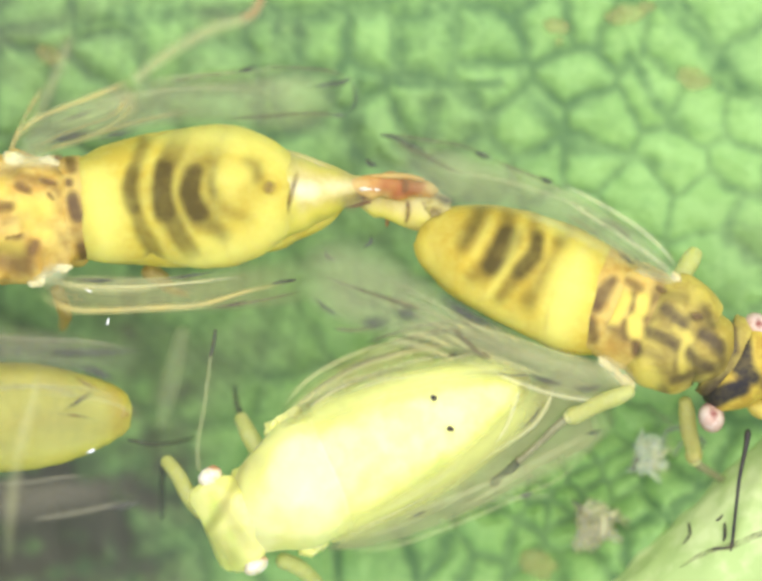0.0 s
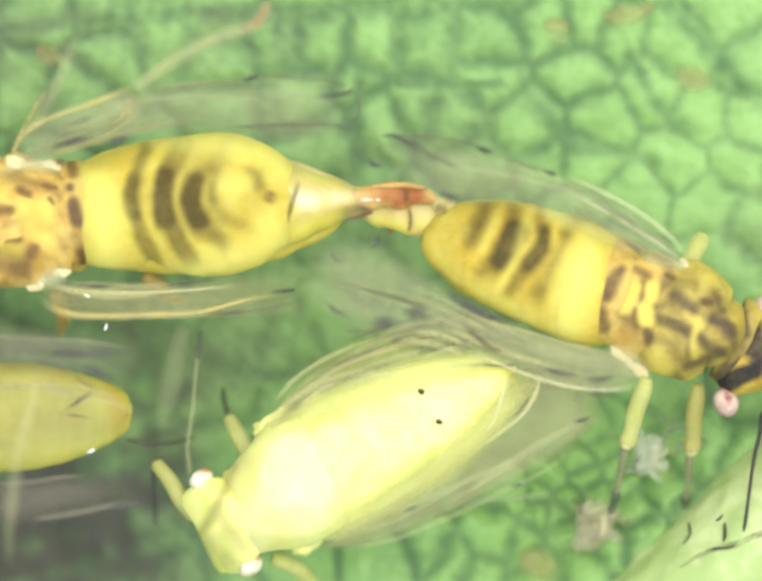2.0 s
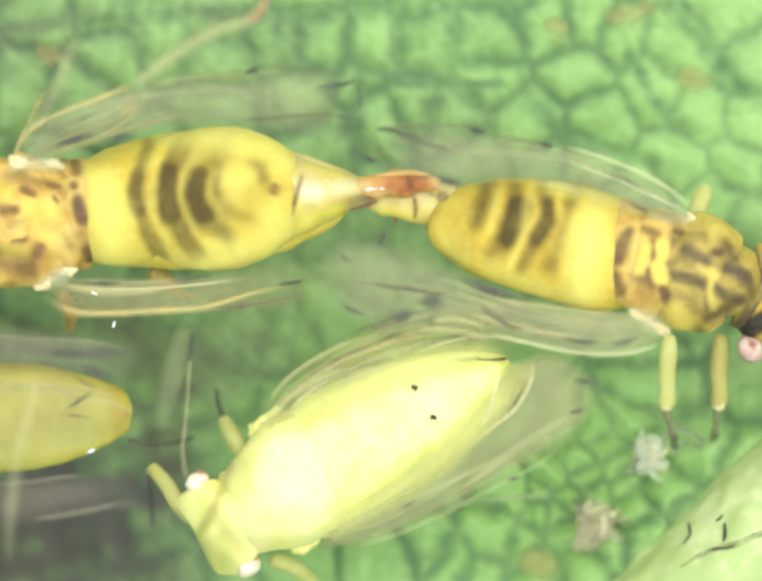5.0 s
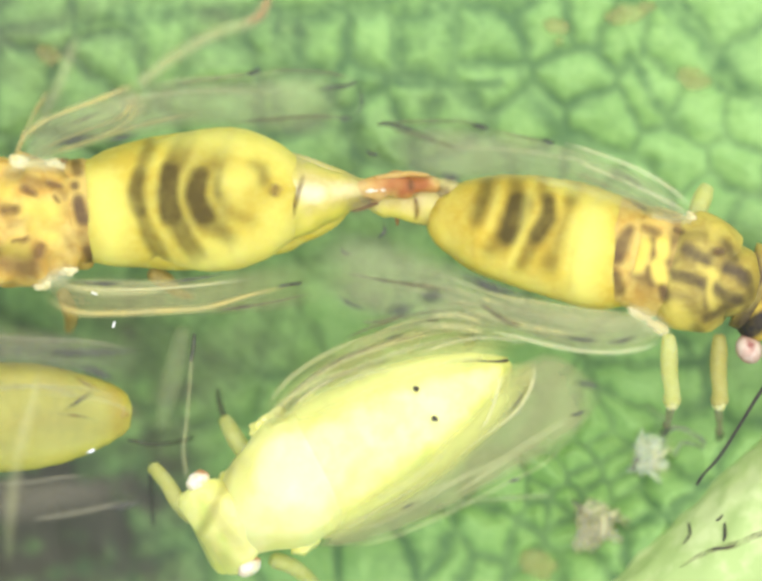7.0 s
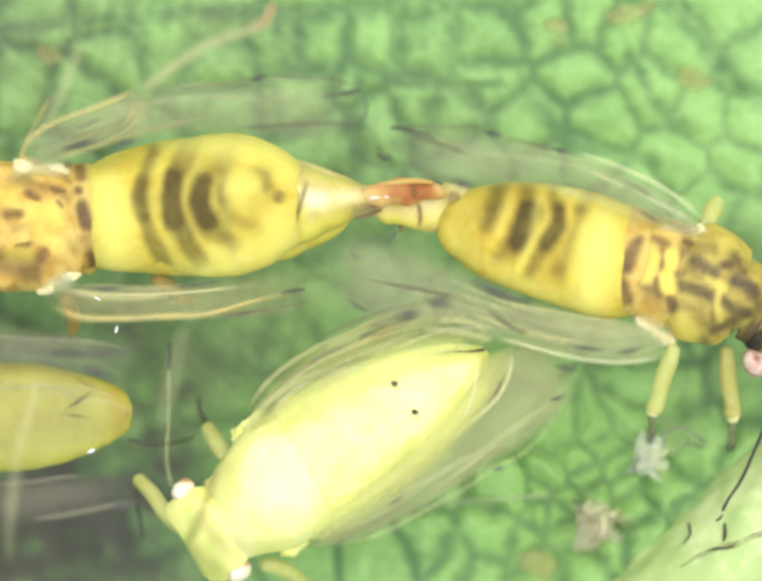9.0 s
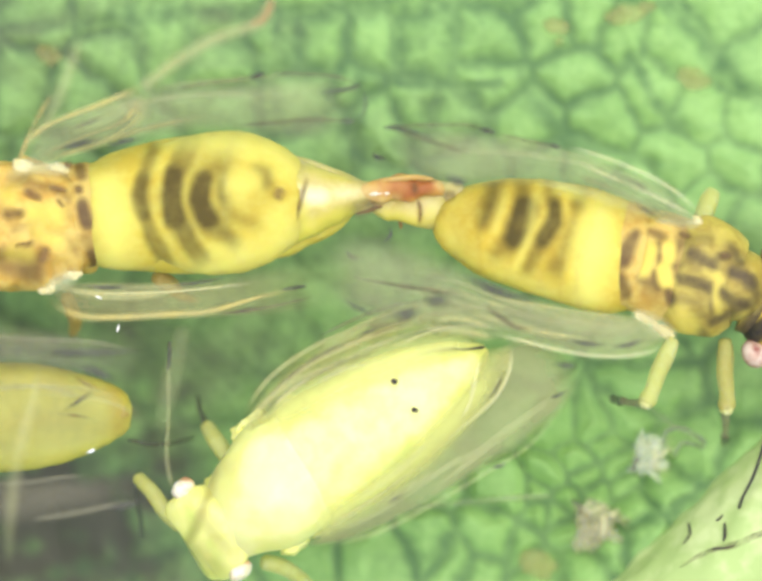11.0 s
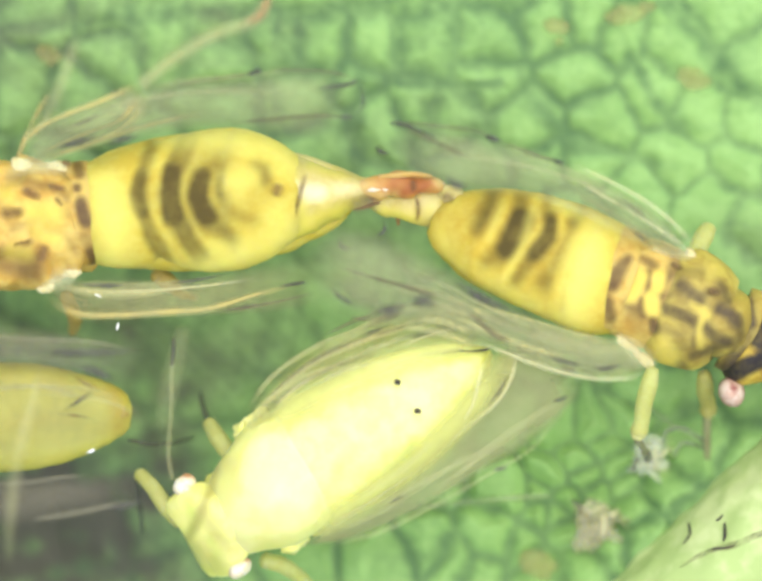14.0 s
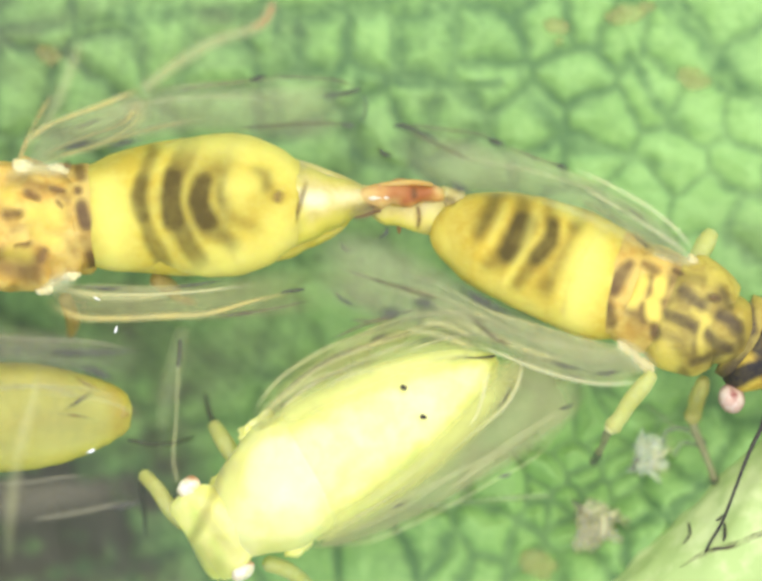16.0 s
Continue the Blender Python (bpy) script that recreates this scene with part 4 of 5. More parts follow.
    for x, y in ((1604, 524), (1541, 722)):
        part("eye", blob(x, y, 212, 32, 27, 32, 60, 0.05, pig=lambda q: 0.95 * band(math.hypot(q.x + 0.18, q.y - 0.28), -1, 0.26, 0.2) * (q.z > 0) + 0.45 * band(q.z, -1, 0.5, 0.4)), "eye", head, "pinkish-white eye with a red centre")
    for y in (650, 690):
        part("cheek", blob(1640, y, 180, 34, 20, 22, 20), "olive", head)
    # wings
    wing(root, [(1440, 450, 285), (1350, 366, 330), (1249, 320, 372), (1134, 288, 398), (1000, 258, 410), (860, 246, 410), (780, 250, 405)],
         [(1405, 470, 285), (1320, 440, 320), (1210, 402, 345), (1080, 380, 360), (900, 386, 390), (755, 325, 400)], "wingclear", "hazy greyish wing with fine pale veins",
         (("rim", ((1432, 440, 296, 7), (1400, 406, 314, 6), (1338, 363, 340, 6), (1249, 324, 376, 5), (1150, 292, 402, 4))),
          ("rim", ((1424, 446, 296, 5), (1360, 410, 326, 5), (1280, 372, 354, 5), (1200, 338, 380, 4), (1160, 316, 390, 3))),
          ("streak", ((1372, 446, 300, 9), (1320, 418, 324, 8), (1230, 376, 354, 7), (1170, 350, 376, 6))),
          ("fold", ((1360, 446, 300, 10), (1280, 420, 335, 10), (1180, 386, 360, 9), (1080, 366, 384, 6))),
          ("veinfine", ((788, 252, 416, 3), (880, 250, 420, 4), (960, 252, 420, 3), (1000, 262, 418, 4))),
          ("veinfine", ((800, 262, 418, 4), (860, 278, 420, 5), (920, 298, 414, 4), (960, 310, 408, 3))),
          ("veinfine", ((1010, 268, 418, 3), (1080, 284, 412, 4), (1140, 296, 404, 3))),
          ("smudge", ((776, 254, 418, 6), (800, 255, 420, 8), (834, 262, 422, 5), (890, 280, 420, 3))),
          ("smudge", ((966, 258, 420, 4), (992, 262, 422, 8), (1018, 268, 420, 4))),
          ("smudge", ((1112, 288, 408, 4), (1132, 294, 408, 7), (1150, 299, 404, 3))),
          ("smudge", ((752, 306, 404, 5), (766, 316, 406, 7), (790, 320, 406, 3))),
          ("smudge", ((1250, 350, 364, 4), (1300, 372, 346, 7), (1340, 400, 330, 4))),
          ("smudge", ((1290, 408, 336, 4), (1320, 428, 322, 8), (1345, 442, 312, 5))),
          ("smudge", ((900, 352, 400, 8), (930, 366, 396, 14), (960, 370, 392, 8)))), 12, (0.3, 0.3, 0.05, 0.25), 2)
    wing(root, [(1374, 692, 250), (1320, 724, 258), (1180, 730, 268), (1040, 696, 282), (930, 690, 296), (800, 680, 310), (690, 640, 312), (640, 590, 312)],
         [(1300, 640, 255), (1240, 628, 262), (1120, 600, 272), (1000, 565, 282), (900, 510, 295), (780, 470, 305), (690, 470, 312), (640, 520, 312)], "wingclear", "hazy wing folded along the flank",
         (("rim", ((1374, 688, 262, 6), (1344, 712, 266, 6), (1294, 725, 270, 6), (1205, 725, 276, 6), (1125, 711, 284, 6), (1064, 695, 290, 5), (990, 678, 298, 4))),
          ("streak", ((1290, 650, 268, 7), (1200, 640, 276, 6), (1110, 624, 284, 5), (1030, 610, 292, 4), (990, 600, 296, 3))),
          ("streak", ((1210, 690, 272, 9), (1120, 680, 280, 9), (1020, 655, 292, 9), (940, 630, 302, 7))),
          ("streak", ((1100, 650, 280, 7), (1000, 618, 292, 8), (900, 590, 304, 8), (830, 585, 312, 5))),
          ("streak", ((1010, 690, 290, 8), (930, 672, 302, 9), (850, 668, 312, 7))),
          ("streak", ((1000, 666, 300, 6), (930, 648, 308, 8), (880, 652, 314, 6))),
          ("veinfine", ((1080, 672, 288, 5), (1045, 664, 292, 6), (1010, 640, 298, 5), (980, 622, 302, 3))),
          ("veinfine", ((930, 600, 308, 4), (860, 588, 314, 5), (780, 575, 318, 4), (700, 560, 318, 3))),
          ("veinfine", ((840, 642, 316, 4), (790, 660, 318, 5), (740, 664, 318, 4))),
          ("smudge", ((925, 616, 310, 8), (885, 609, 312, 17), (850, 606, 314, 8))),
          ("smudge", ((862, 628, 314, 8), (822, 640, 316, 16), (786, 646, 316, 7))),
          # shade along the abdomen's near edge, painted on the wing as a dark ribbon
          ("smudge", ((1100, 610, 280, 8), (1050, 604, 284, 13), (990, 584, 292, 16), (930, 548, 298, 9))),
          ("smudge", ((1240, 704, 272, 4), (1190, 700, 276, 7), (1150, 692, 280, 4))), ("smudge", ((1320, 690, 264, 5), (1280, 704, 268, 9), (1240, 708, 272, 5))),
          ("smudge", ((760, 640, 316, 5), (715, 620, 316, 8), (690, 600, 316, 5))),
          ("smudge", ((700, 500, 316, 5), (708, 518, 316, 8), (735, 526, 316, 6))), ("smudge", ((790, 455, 306, 4), (793, 475, 306, 6), (775, 494, 306, 5)))), 12, (0.3, 0.35, 0.04, 0.2), 3)
    wing(root, [(1374, 690, 245), (1310, 724, 250), (1200, 726, 250), (1080, 706, 255), (960, 690, 262), (880, 690, 270)], [(1300, 640, 250), (1235, 634, 252), (1150, 628, 254), (1080, 618, 256), (960, 600, 264), (880, 610, 272)], "wingpale", "pale yellowish hind wing",
         (("streak", ((1180, 668, 268, 9), (1060, 640, 272, 9), (950, 625, 280, 8), (860, 640, 284, 6))), ("fold", ((1318, 668, 272, 16), (1230, 664, 276, 22), (1160, 658, 280, 18), (1108, 650, 284, 9)))), 6, (0.1, 0.3, 0.05, 0.6), 2)
    for rows in (((778, 256, 422, 2), (796, 254, 424, 5), (822, 260, 424, 3), (850, 268, 423, 2)), ((976, 259, 424, 2), (992, 262, 424, 5), (1006, 266, 424, 2)), ((756, 308, 408, 2), (764, 316, 409, 4), (778, 318, 409, 2)),
                 ((1122, 292, 410, 2), (1132, 294, 410, 4), (1142, 297, 409, 2))):
        part("wing_tip", tube(rows, 14, 8), "feeler", root, "small black wing mark")
    leg(root, "leg", [(1428, 470, 215, 17), (1438, 436, 208, 19), (1450, 404, 196, 19), (1458, 386, 186, 14)], None, label="short pale yellow leg")
    return root


def male_limbs(root):
    """The limbs that move on the male, each drawn straight along plan x from its joint: two legs in two pieces, and the feeler."""
    made = []
    for x, h, skin, label in ((1375, 285, "leg", "pale yellow leg with a dark foot"), (1480, 195, "underleg", "dull yellow leg with a dark foot")):
        hip, knee = at(x, 690, h), at(x + 150, 690, h)
        thigh = part("leg", tube([(x, 690, h, 12), (x + 30, 690, h + 1, 17), (x + 75, 692, h + 1, 17.5), (x + 120, 689, h, 16), (x + 144, 690, h, 17), (x + 154, 690, h, 10)], 34, 18), skin, root, label, hip)
        part("knee", blob(x + 146, 690, h + 1, 13, 15, 15, 0, 0.25, seed=x), "knee", thigh, "pale rounded knee")
        shank = part("shank", tube([(x + 146, 690, h, 10), (x + 170, 692, h+1, 9), (x + 220, 690, h, 7.5), (x + 272, 689, h-1, 7), (x + 290, 690, h-1, 9)], 30, 12), "shank", thigh, "thin greyish shank", knee)
        part("foot", tube([(x + 286, 690, h, 8), (x + 312, 688, h-1, 9), (x + 330, 691, h-1, 6), (x + 352, 690, h-2, 9), (x + 362, 690, h-3, 4)], 24, 10), "feeler", shank, "dark jointed foot")
        made += [thigh, shank]
    feeler = part("antenna", tube([(1620, 735, 190, 8), (1650, 735, 200, 5.5), (1720, 739, 210, 4), (1800, 735, 205, 3.4), (1880, 732, 195, 3.4), (1925, 737, 186, 3), (1945, 736, 180, 4)], 40, 8), "dark", root,
                  "thin black feeler", at(1620, 735, 190))
    return *made, feeler


def lime():
    root = thing("psyllid", 720, 930, 230, "pale lime-yellow young adult psyllid with two black dots", "insect", "psyllids on the leaf")
    rows = [(560, 1020, 232, 106, 100), (620, 984, 235, 128, 108), (680, 952, 235, 133, 108), (740, 920, 235, 132, 108), (800, 888, 233, 128, 104), (860, 856, 231, 118, 97), (920, 822, 227, 100, 86),
            (980, 788, 221, 70, 64), (1030, 758, 215, 32, 34), (1052, 744, 212, 8, 10)]
    abdomen(root, rows, (0.0, 0.16, 0.32, 0.48, 0.64, 0.80, 0.99), "limeback", 12,
            [(0.35, 30, (1010, 850, 14), (930, 960, 16), (800, 1050, 14)), (0.3, 30, (880, 750, 8), (1030, 745, 12)), (0.5, 14, (880, 925, 4), (862, 962, 5), (838, 990, 3)), (0.32, 18, (735, 945, 4), (726, 990, 5), (700, 1020, 4)), (0.3, 18, (800, 880, 3), (830, 940, 4), (826, 980, 4))], [], "pale lime abdomen, waxy and swollen")
    chest = loft([(448, 1092, 200, 40, 50), (470, 1080, 216, 68, 74), (500, 1064, 228, 86, 92), (537, 1041, 240, 106, 108), (580, 1012, 246, 124, 116), (620, 983, 244, 134, 114), (664, 958, 236, 130, 106)], 60, 96, lump=4, closed=False)
    paint(chest, [(0.3, 12, (474, 966, 5), (456, 1010, 6), (440, 1040, 6), (424, 1076, 6)), (0.2, 16, (500, 944, 6), (480, 966, 6)), (0.22, 16, (446, 1070, 8), (476, 1120, 8))], "groove")
    part("thorax", chest, "limeshine", root, "swollen shiny pale thorax")
    skull = loft([(409, 1113, 172, 62, 12), (411, 1112, 182, 76, 28), (417, 1108, 193, 88, 42), (429, 1100, 205, 97, 58), (448, 1088, 214, 102, 74), (472, 1073, 221, 97, 86), (496, 1059, 225, 84, 90), (516, 1047, 226, 64, 90)], 60, 84, lump=7)
    paint(skull, [(0.5, 14, (412, 1030, 6), (428, 1062, 8), (416, 1086, 5)), (0.4, 14, (452, 1110, 6), (470, 1136, 8)), (0.35, 18, (396, 1090, 8), (440, 1170, 10)), (0.3, 20, (470, 1160, 14))])
    paint(skull, [(0.5, 11, (478, 962, 5), (456, 1010, 6), (440, 1040, 6), (424, 1076, 6), (408, 1098, 4)), (0.3, 14, (440, 1044, 8), (470, 1096, 10), (500, 1130, 8)), (0.25, 24, (424, 1120, 14), (462, 1150, 18))], "groove")
    head = part("head", skull, "lime", root, "pale triangular head")
    for x, y in ((408, 990), (512, 1166)):
        part("eye", blob(x, y, 236, 27, 20, 24, -38, 0.15, pig=lambda q: 0.75 * band(q.x + 0.6 * q.y, 0.75, 2, 0.5)), "pearl", head, "pearly white eye")
    for x, y in ((856, 800), (895, 862)):
        part("dot", blob(x, y, 324, 7, 5, 5, 20, 0.6, seed=x), "black", root, "tiny black dot")
    part("dash", tube([(950, 745, 270, 1.5), (975, 741, 264, 3), (1008, 744, 252, 2), (1046, 742, 240, 3.5)], 16, 6), "dark", root, "thin black dash at the tail")
    for x, y, rx, ry, t in ((740, 1048, 40, 24, -30), (690, 1086, 34, 20, -30), (560, 868, 34, 22, -40), (840, 985, 44, 18, -32), (628, 1120, 30, 18, -25), (534, 884, 26, 20, -40), (628, 838, 40, 16, -35), (470, 985, 26, 18, -50)):
        part("wing_base", blob(x, y, 215, rx, ry, 26, t, 0.5, seed=x), "lime", root)
    # wings
    wing(root, [(525, 872, 270), (600, 775, 275), (720, 690, 262), (860, 640, 235), (980, 624, 205), (1095, 670, 195)],
         [(560, 890, 285), (640, 835, 300), (740, 790, 300), (860, 750, 265), (960, 735, 230), (1085, 725, 205)], "winglime", "hazy yellowish wing held over the flank",
         (("streak", ((548, 858, 300, 8), (600, 818, 306, 8), (680, 775, 306, 8), (800, 760, 300, 6))),
          ("streak", ((540, 848, 290, 6), (590, 785, 288, 6), (690, 720, 276, 6), (800, 682, 256, 5), (900, 655, 236, 4))),
          ("rim", ((849, 733, 290, 5), (920, 708, 264, 5), (999, 695, 240, 5), (1060, 702, 226, 5), (1092, 716, 220, 4))),
          ("streak", ((720, 742, 298, 7), (820, 700, 274, 7), (920, 672, 246, 7), (1030, 668, 220, 5))),
          ("streak", ((552, 862, 300, 4), (610, 806, 306, 5), (690, 752, 304, 5), (780, 716, 290, 5), (880, 690, 268, 4), (960, 676, 250, 3))),
          ("veinfine", ((560, 868, 302, 4), (620, 818, 310, 5), (690, 778, 312, 5), (760, 752, 306, 4), (830, 736, 296, 3))),
          ("veinfine", ((572, 836, 298, 3), (640, 778, 300, 4), (720, 732, 294, 5), (810, 704, 278, 4), (900, 682, 258, 3))),
          ("rim", ((690, 796, 318, 4), (740, 774, 316, 6), (800, 762, 308, 5), (850, 752, 300, 3))), ("rim", ((600, 838, 312, 4), (650, 800, 316, 5), (690, 778, 316, 3))),
          ("veinfine", ((700, 700, 280, 3), (780, 668, 262, 5), (860, 646, 244, 5), (960, 636, 224, 3))),
          ("streak", ((760, 690, 270, 4), (850, 660, 252, 6), (930, 648, 238, 6), (1010, 652, 226, 4))),
          ("smudge", ((690, 800, 310, 4), (730, 778, 306, 6), (770, 766, 302, 4))),
          ("smudge", ((780, 706, 280, 4), (812, 694, 272, 6), (842, 686, 264, 4)))), 12, (0.4, 0.2, 0.05, 0.2), 7)
    wing(root, [(640, 1130, 255), (740, 1122, 255), (860, 1082, 252), (1010, 1008, 240), (1140, 936, 222), (1214, 868, 210), (1246, 816, 205)],
         [(690, 1080, 270), (780, 1040, 275), (880, 970, 275), (970, 870, 265), (1050, 765, 245), (1120, 722, 225), (1236, 788, 206)], "wingsmooth", "broad smooth grey-olive wing beside the body",
         (("fold", ((690, 1130, 262, 9), (800, 1108, 262, 6), (900, 1066, 262, 6), (1040, 996, 252, 5), (1130, 946, 236, 4), (1190, 880, 222, 4))),
          ("fold", ((780, 1060, 286, 12), (870, 1020, 288, 8), (970, 975, 280, 6), (1060, 930, 268, 4))),
          ("fold", ((950, 1010, 276, 8), (1050, 935, 266, 8), (1140, 880, 246, 8), (1190, 850, 230, 6))),
          ("smudge", ((1168, 856, 226, 4), (1196, 850, 222, 6), (1210, 842, 218, 4))),
          ("smudge", ((1040, 992, 254, 4), (1062, 988, 252, 7), (1078, 984, 250, 4))),
          ("smudge", ((1180, 786, 222, 5), (1215, 792, 218, 12), (1240, 800, 214, 6))),
          ("smudge", ((820, 1052, 290, 3), (842, 1040, 290, 4), (862, 1030, 290, 3)))), 12, (0.16, 0.12, 0.05, 0.16), 2)
    wing(root, [(820, 1040, 282), (920, 975, 285), (1000, 905, 276), (1070, 842, 262), (1099, 790, 255), (1102, 738, 250)], [(820, 1000, 290), (900, 930, 292), (980, 850, 278), (1020, 800, 262), (1030, 770, 256), (1046, 745, 250)], "winglime", "narrow yellowish hind wing with a pale rim",
         (("rim", ((1101, 736, 256, 4), (1100, 766, 258, 5), (1094, 792, 262, 5), (1067, 841, 268, 5), (1020, 880, 278, 5), (982, 908, 288, 4), (930, 950, 296, 3))),
          ("smudge", ((1086, 790, 260, 3), (1058, 836, 268, 5), (1022, 866, 278, 3)))), 8, (0.05, 0.2, 0.1, 0.05), 2)
    wing(root, [(560, 840, 300), (640, 790, 312), (760, 738, 312), (880, 706, 300), (980, 700, 280), (1075, 722, 262)], [(560, 930, 318), (660, 880, 334), (780, 830, 334), (900, 790, 318), (990, 762, 290), (1060, 742, 264)],
         "limehaze", "thin yellowish wing film along the back", (), 6, (0.5, 0.5, 0.15, 0.2), 2)
    wing(root, [(660, 1150, 262), (780, 1090, 268), (900, 1020, 276), (1000, 930, 280), (1070, 840, 276), (1092, 745, 264)], [(640, 1060, 318), (750, 1000, 326), (850, 930, 322), (940, 850, 308), (1000, 800, 290), (1048, 748, 266)],
         "limehaze", "thin yellowish wing film along the back", (("rim", ((1035, 762, 284, 4), (1024, 802, 292, 5), (1004, 862, 300, 4), (985, 890, 304, 3))), ("fold", ((760, 1040, 320, 9), (850, 985, 322, 9), (930, 920, 318, 6)))), 6, (0.5, 0.5, 0.15, 0.2), 2)
    # limbs
    leg(root, "leg", [(400, 1070, 180, 16), (372, 1040, 190, 17), (340, 990, 170, 16), (312, 958, 140, 14)], [(312, 962, 130, 7), (310, 1000, 80, 6), (314, 1050, 30, 5), (315, 1085, 4, 4)], label="pale folded front leg")
    leg(root, "leg", [(505, 935, 180, 18), (480, 895, 160, 18), (462, 862, 120, 14)], [(464, 864, 110, 7), (452, 830, 60, 6), (448, 800, 6, 4)], label="pale folded leg")
    leg(root, "leg", [(556, 1150, 176, 17), (600, 1165, 160, 17), (640, 1196, 110, 14), (672, 1230, 40, 8), (690, 1250, 6, 5)], None, label="pale folded leg")
    feeler = part("antenna", ribbon(((385, 985, 230, 6), (378, 940, 240, 6), (386, 850, 245, 5), (394, 735, 245, 5)), ends=0.05), "fold", root, "thin pale feeler")
    part("feeler_tip", tube([(393, 745, 245, 4), (398, 715, 243, 5), (400, 686, 240, 4)], 12, 8), "feeler", feeler, "dark feeler end")
    return root


def third():
    root = thing("psyllid", 60, 856, 190, "yellow psyllid with smoky folded wings, mostly out of view", "insect", "psyllids on the leaf")
    rows = [(-170, 862, 190, 106, 86), (-60, 860, 192, 112, 92), (20, 858, 192, 112, 92), (90, 856, 190, 104, 86), (150, 854, 186, 90, 76), (205, 852, 180, 70, 58), (240, 854, 174, 54, 42), (262, 858, 168, 34, 26), (274, 860, 164, 12, 10)]
    abdomen(root, rows, (0.0, 0.2, 0.38, 0.55, 0.72, 0.86, 0.985), "ochre", 10,
            [(0.3, 24, (176, 800, 6), (205, 812, 6)), (0.35, 30, (226, 812, 14), (250, 850, 10)), (0.25, 30, (240, 880, 14)), (0.2, 30, (120, 790, 8), (20, 776, 8)), (0.16, 24, (140, 860, 6), (30, 868, 6))],
            [(0.6, 30, (80, 925, 8), (150, 905, 10)), (0.5, 30, (190, 838, 22)), (0.4, 40, (60, 800, 16))], "dull yellow abdomen with an orange tip")
    part("tail_tip", blob(238, 838, 196, 32, 16, 14, 48, 0.4), "orange", root, "orange tail edge")
    for rows in (((148, 770, 262, 3), (180, 792, 262, 6), (212, 806, 250, 4)), ((146, 838, 278, 3), (172, 818, 274, 5), (196, 798, 262, 3)), ((110, 850, 288, 3), (160, 856, 280, 4), (205, 866, 262, 3))):
        part("crease", ribbon(rows, 20, 0.5), "pitstain", root, "dark crease")
    part("thorax", loft([(-330, 858, 180, 70, 60), (-260, 858, 188, 110, 92), (-190, 857, 190, 108, 92), (-150, 856, 190, 98, 84)], 20, 40, lump=6), "amber", root)
    part("edge", tube([(-40, 945, 240, 6), (60, 930, 245, 7), (130, 912, 240, 7), (178, 890, 225, 5)], 20, 8), "yellow", root, "pale seam along the flank")
    wing(root, [(-150, 655, 230), (0, 660, 230), (150, 675, 225), (320, 700, 215)], [(-150, 775, 275), (0, 775, 285), (150, 790, 268), (300, 800, 225)], "wingdark", "smoky grey folded wing",
         (("smokefold", ((-60, 690, 250, 8), (60, 700, 248, 8), (190, 705, 240, 6), (280, 722, 230, 4))), ("smudge", ((40, 722, 262, 8), (150, 726, 258, 12), (260, 724, 240, 10), (310, 720, 230, 4))),
          ("smudge", ((140, 750, 270, 8), (200, 766, 262, 14), (250, 790, 246, 8)))), 6, (0.4, 0.5, 0.02, 0.4), 0)
    wing(root, [(-150, 955, 240), (0, 970, 235), (150, 968, 215), (330, 960, 180)], [(-150, 1110, 190), (0, 1095, 185), (150, 1075, 180), (320, 1020, 178)], "wingdark", "smoky grey folded wing",
         (("smokefold", ((-20, 998, 250, 5), (60, 992, 240, 5), (130, 982, 228, 5), (180, 978, 218, 3))), ("smokefold", ((60, 1070, 210, 6), (160, 1055, 206, 8), (270, 1030, 198, 5))),
          ("smudge", ((215, 1050, 206, 6), (260, 1040, 202, 12), (300, 1026, 198, 6)))), 6, (0.4, 0.5, 0.02, 0.5), 0)
    wing(root, [(-150, 740, 288), (0, 742, 294), (110, 752, 288), (220, 790, 262), (300, 850, 230)], [(-150, 975, 270), (0, 972, 272), (110, 956, 270), (200, 925, 250), (290, 890, 230)], "dullfilm", "dull film of the folded wing over the back",
         (("smokefold", ((-20, 800, 300, 6), (80, 796, 300, 6), (170, 812, 286, 5))), ("smudge", ((130, 846, 296, 2), (160, 826, 292, 4), (196, 806, 278, 3)))), 12, (0.2, 0.2, 0.02, 0.3), 2)
    part("leg", ribbon(((86, 742, 330, 9), (66, 830, 350, 12), (44, 905, 350, 15), (28, 1000, 300, 16), (20, 1090, 240, 14), (18, 1180, 60, 10)), 36), "fold", root, "long pale leg laid over the body")
    part("leg", tube([(262, 905, 150, 4), (320, 915, 120, 4), (372, 908, 60, 4), (400, 900, -10, 3)], 16, 8), "feeler", root, "thin dark leg")
    part("bead", blob(184, 925, 205, 12, 8, 8), "drop", root, "clear shiny droplet")
    return root


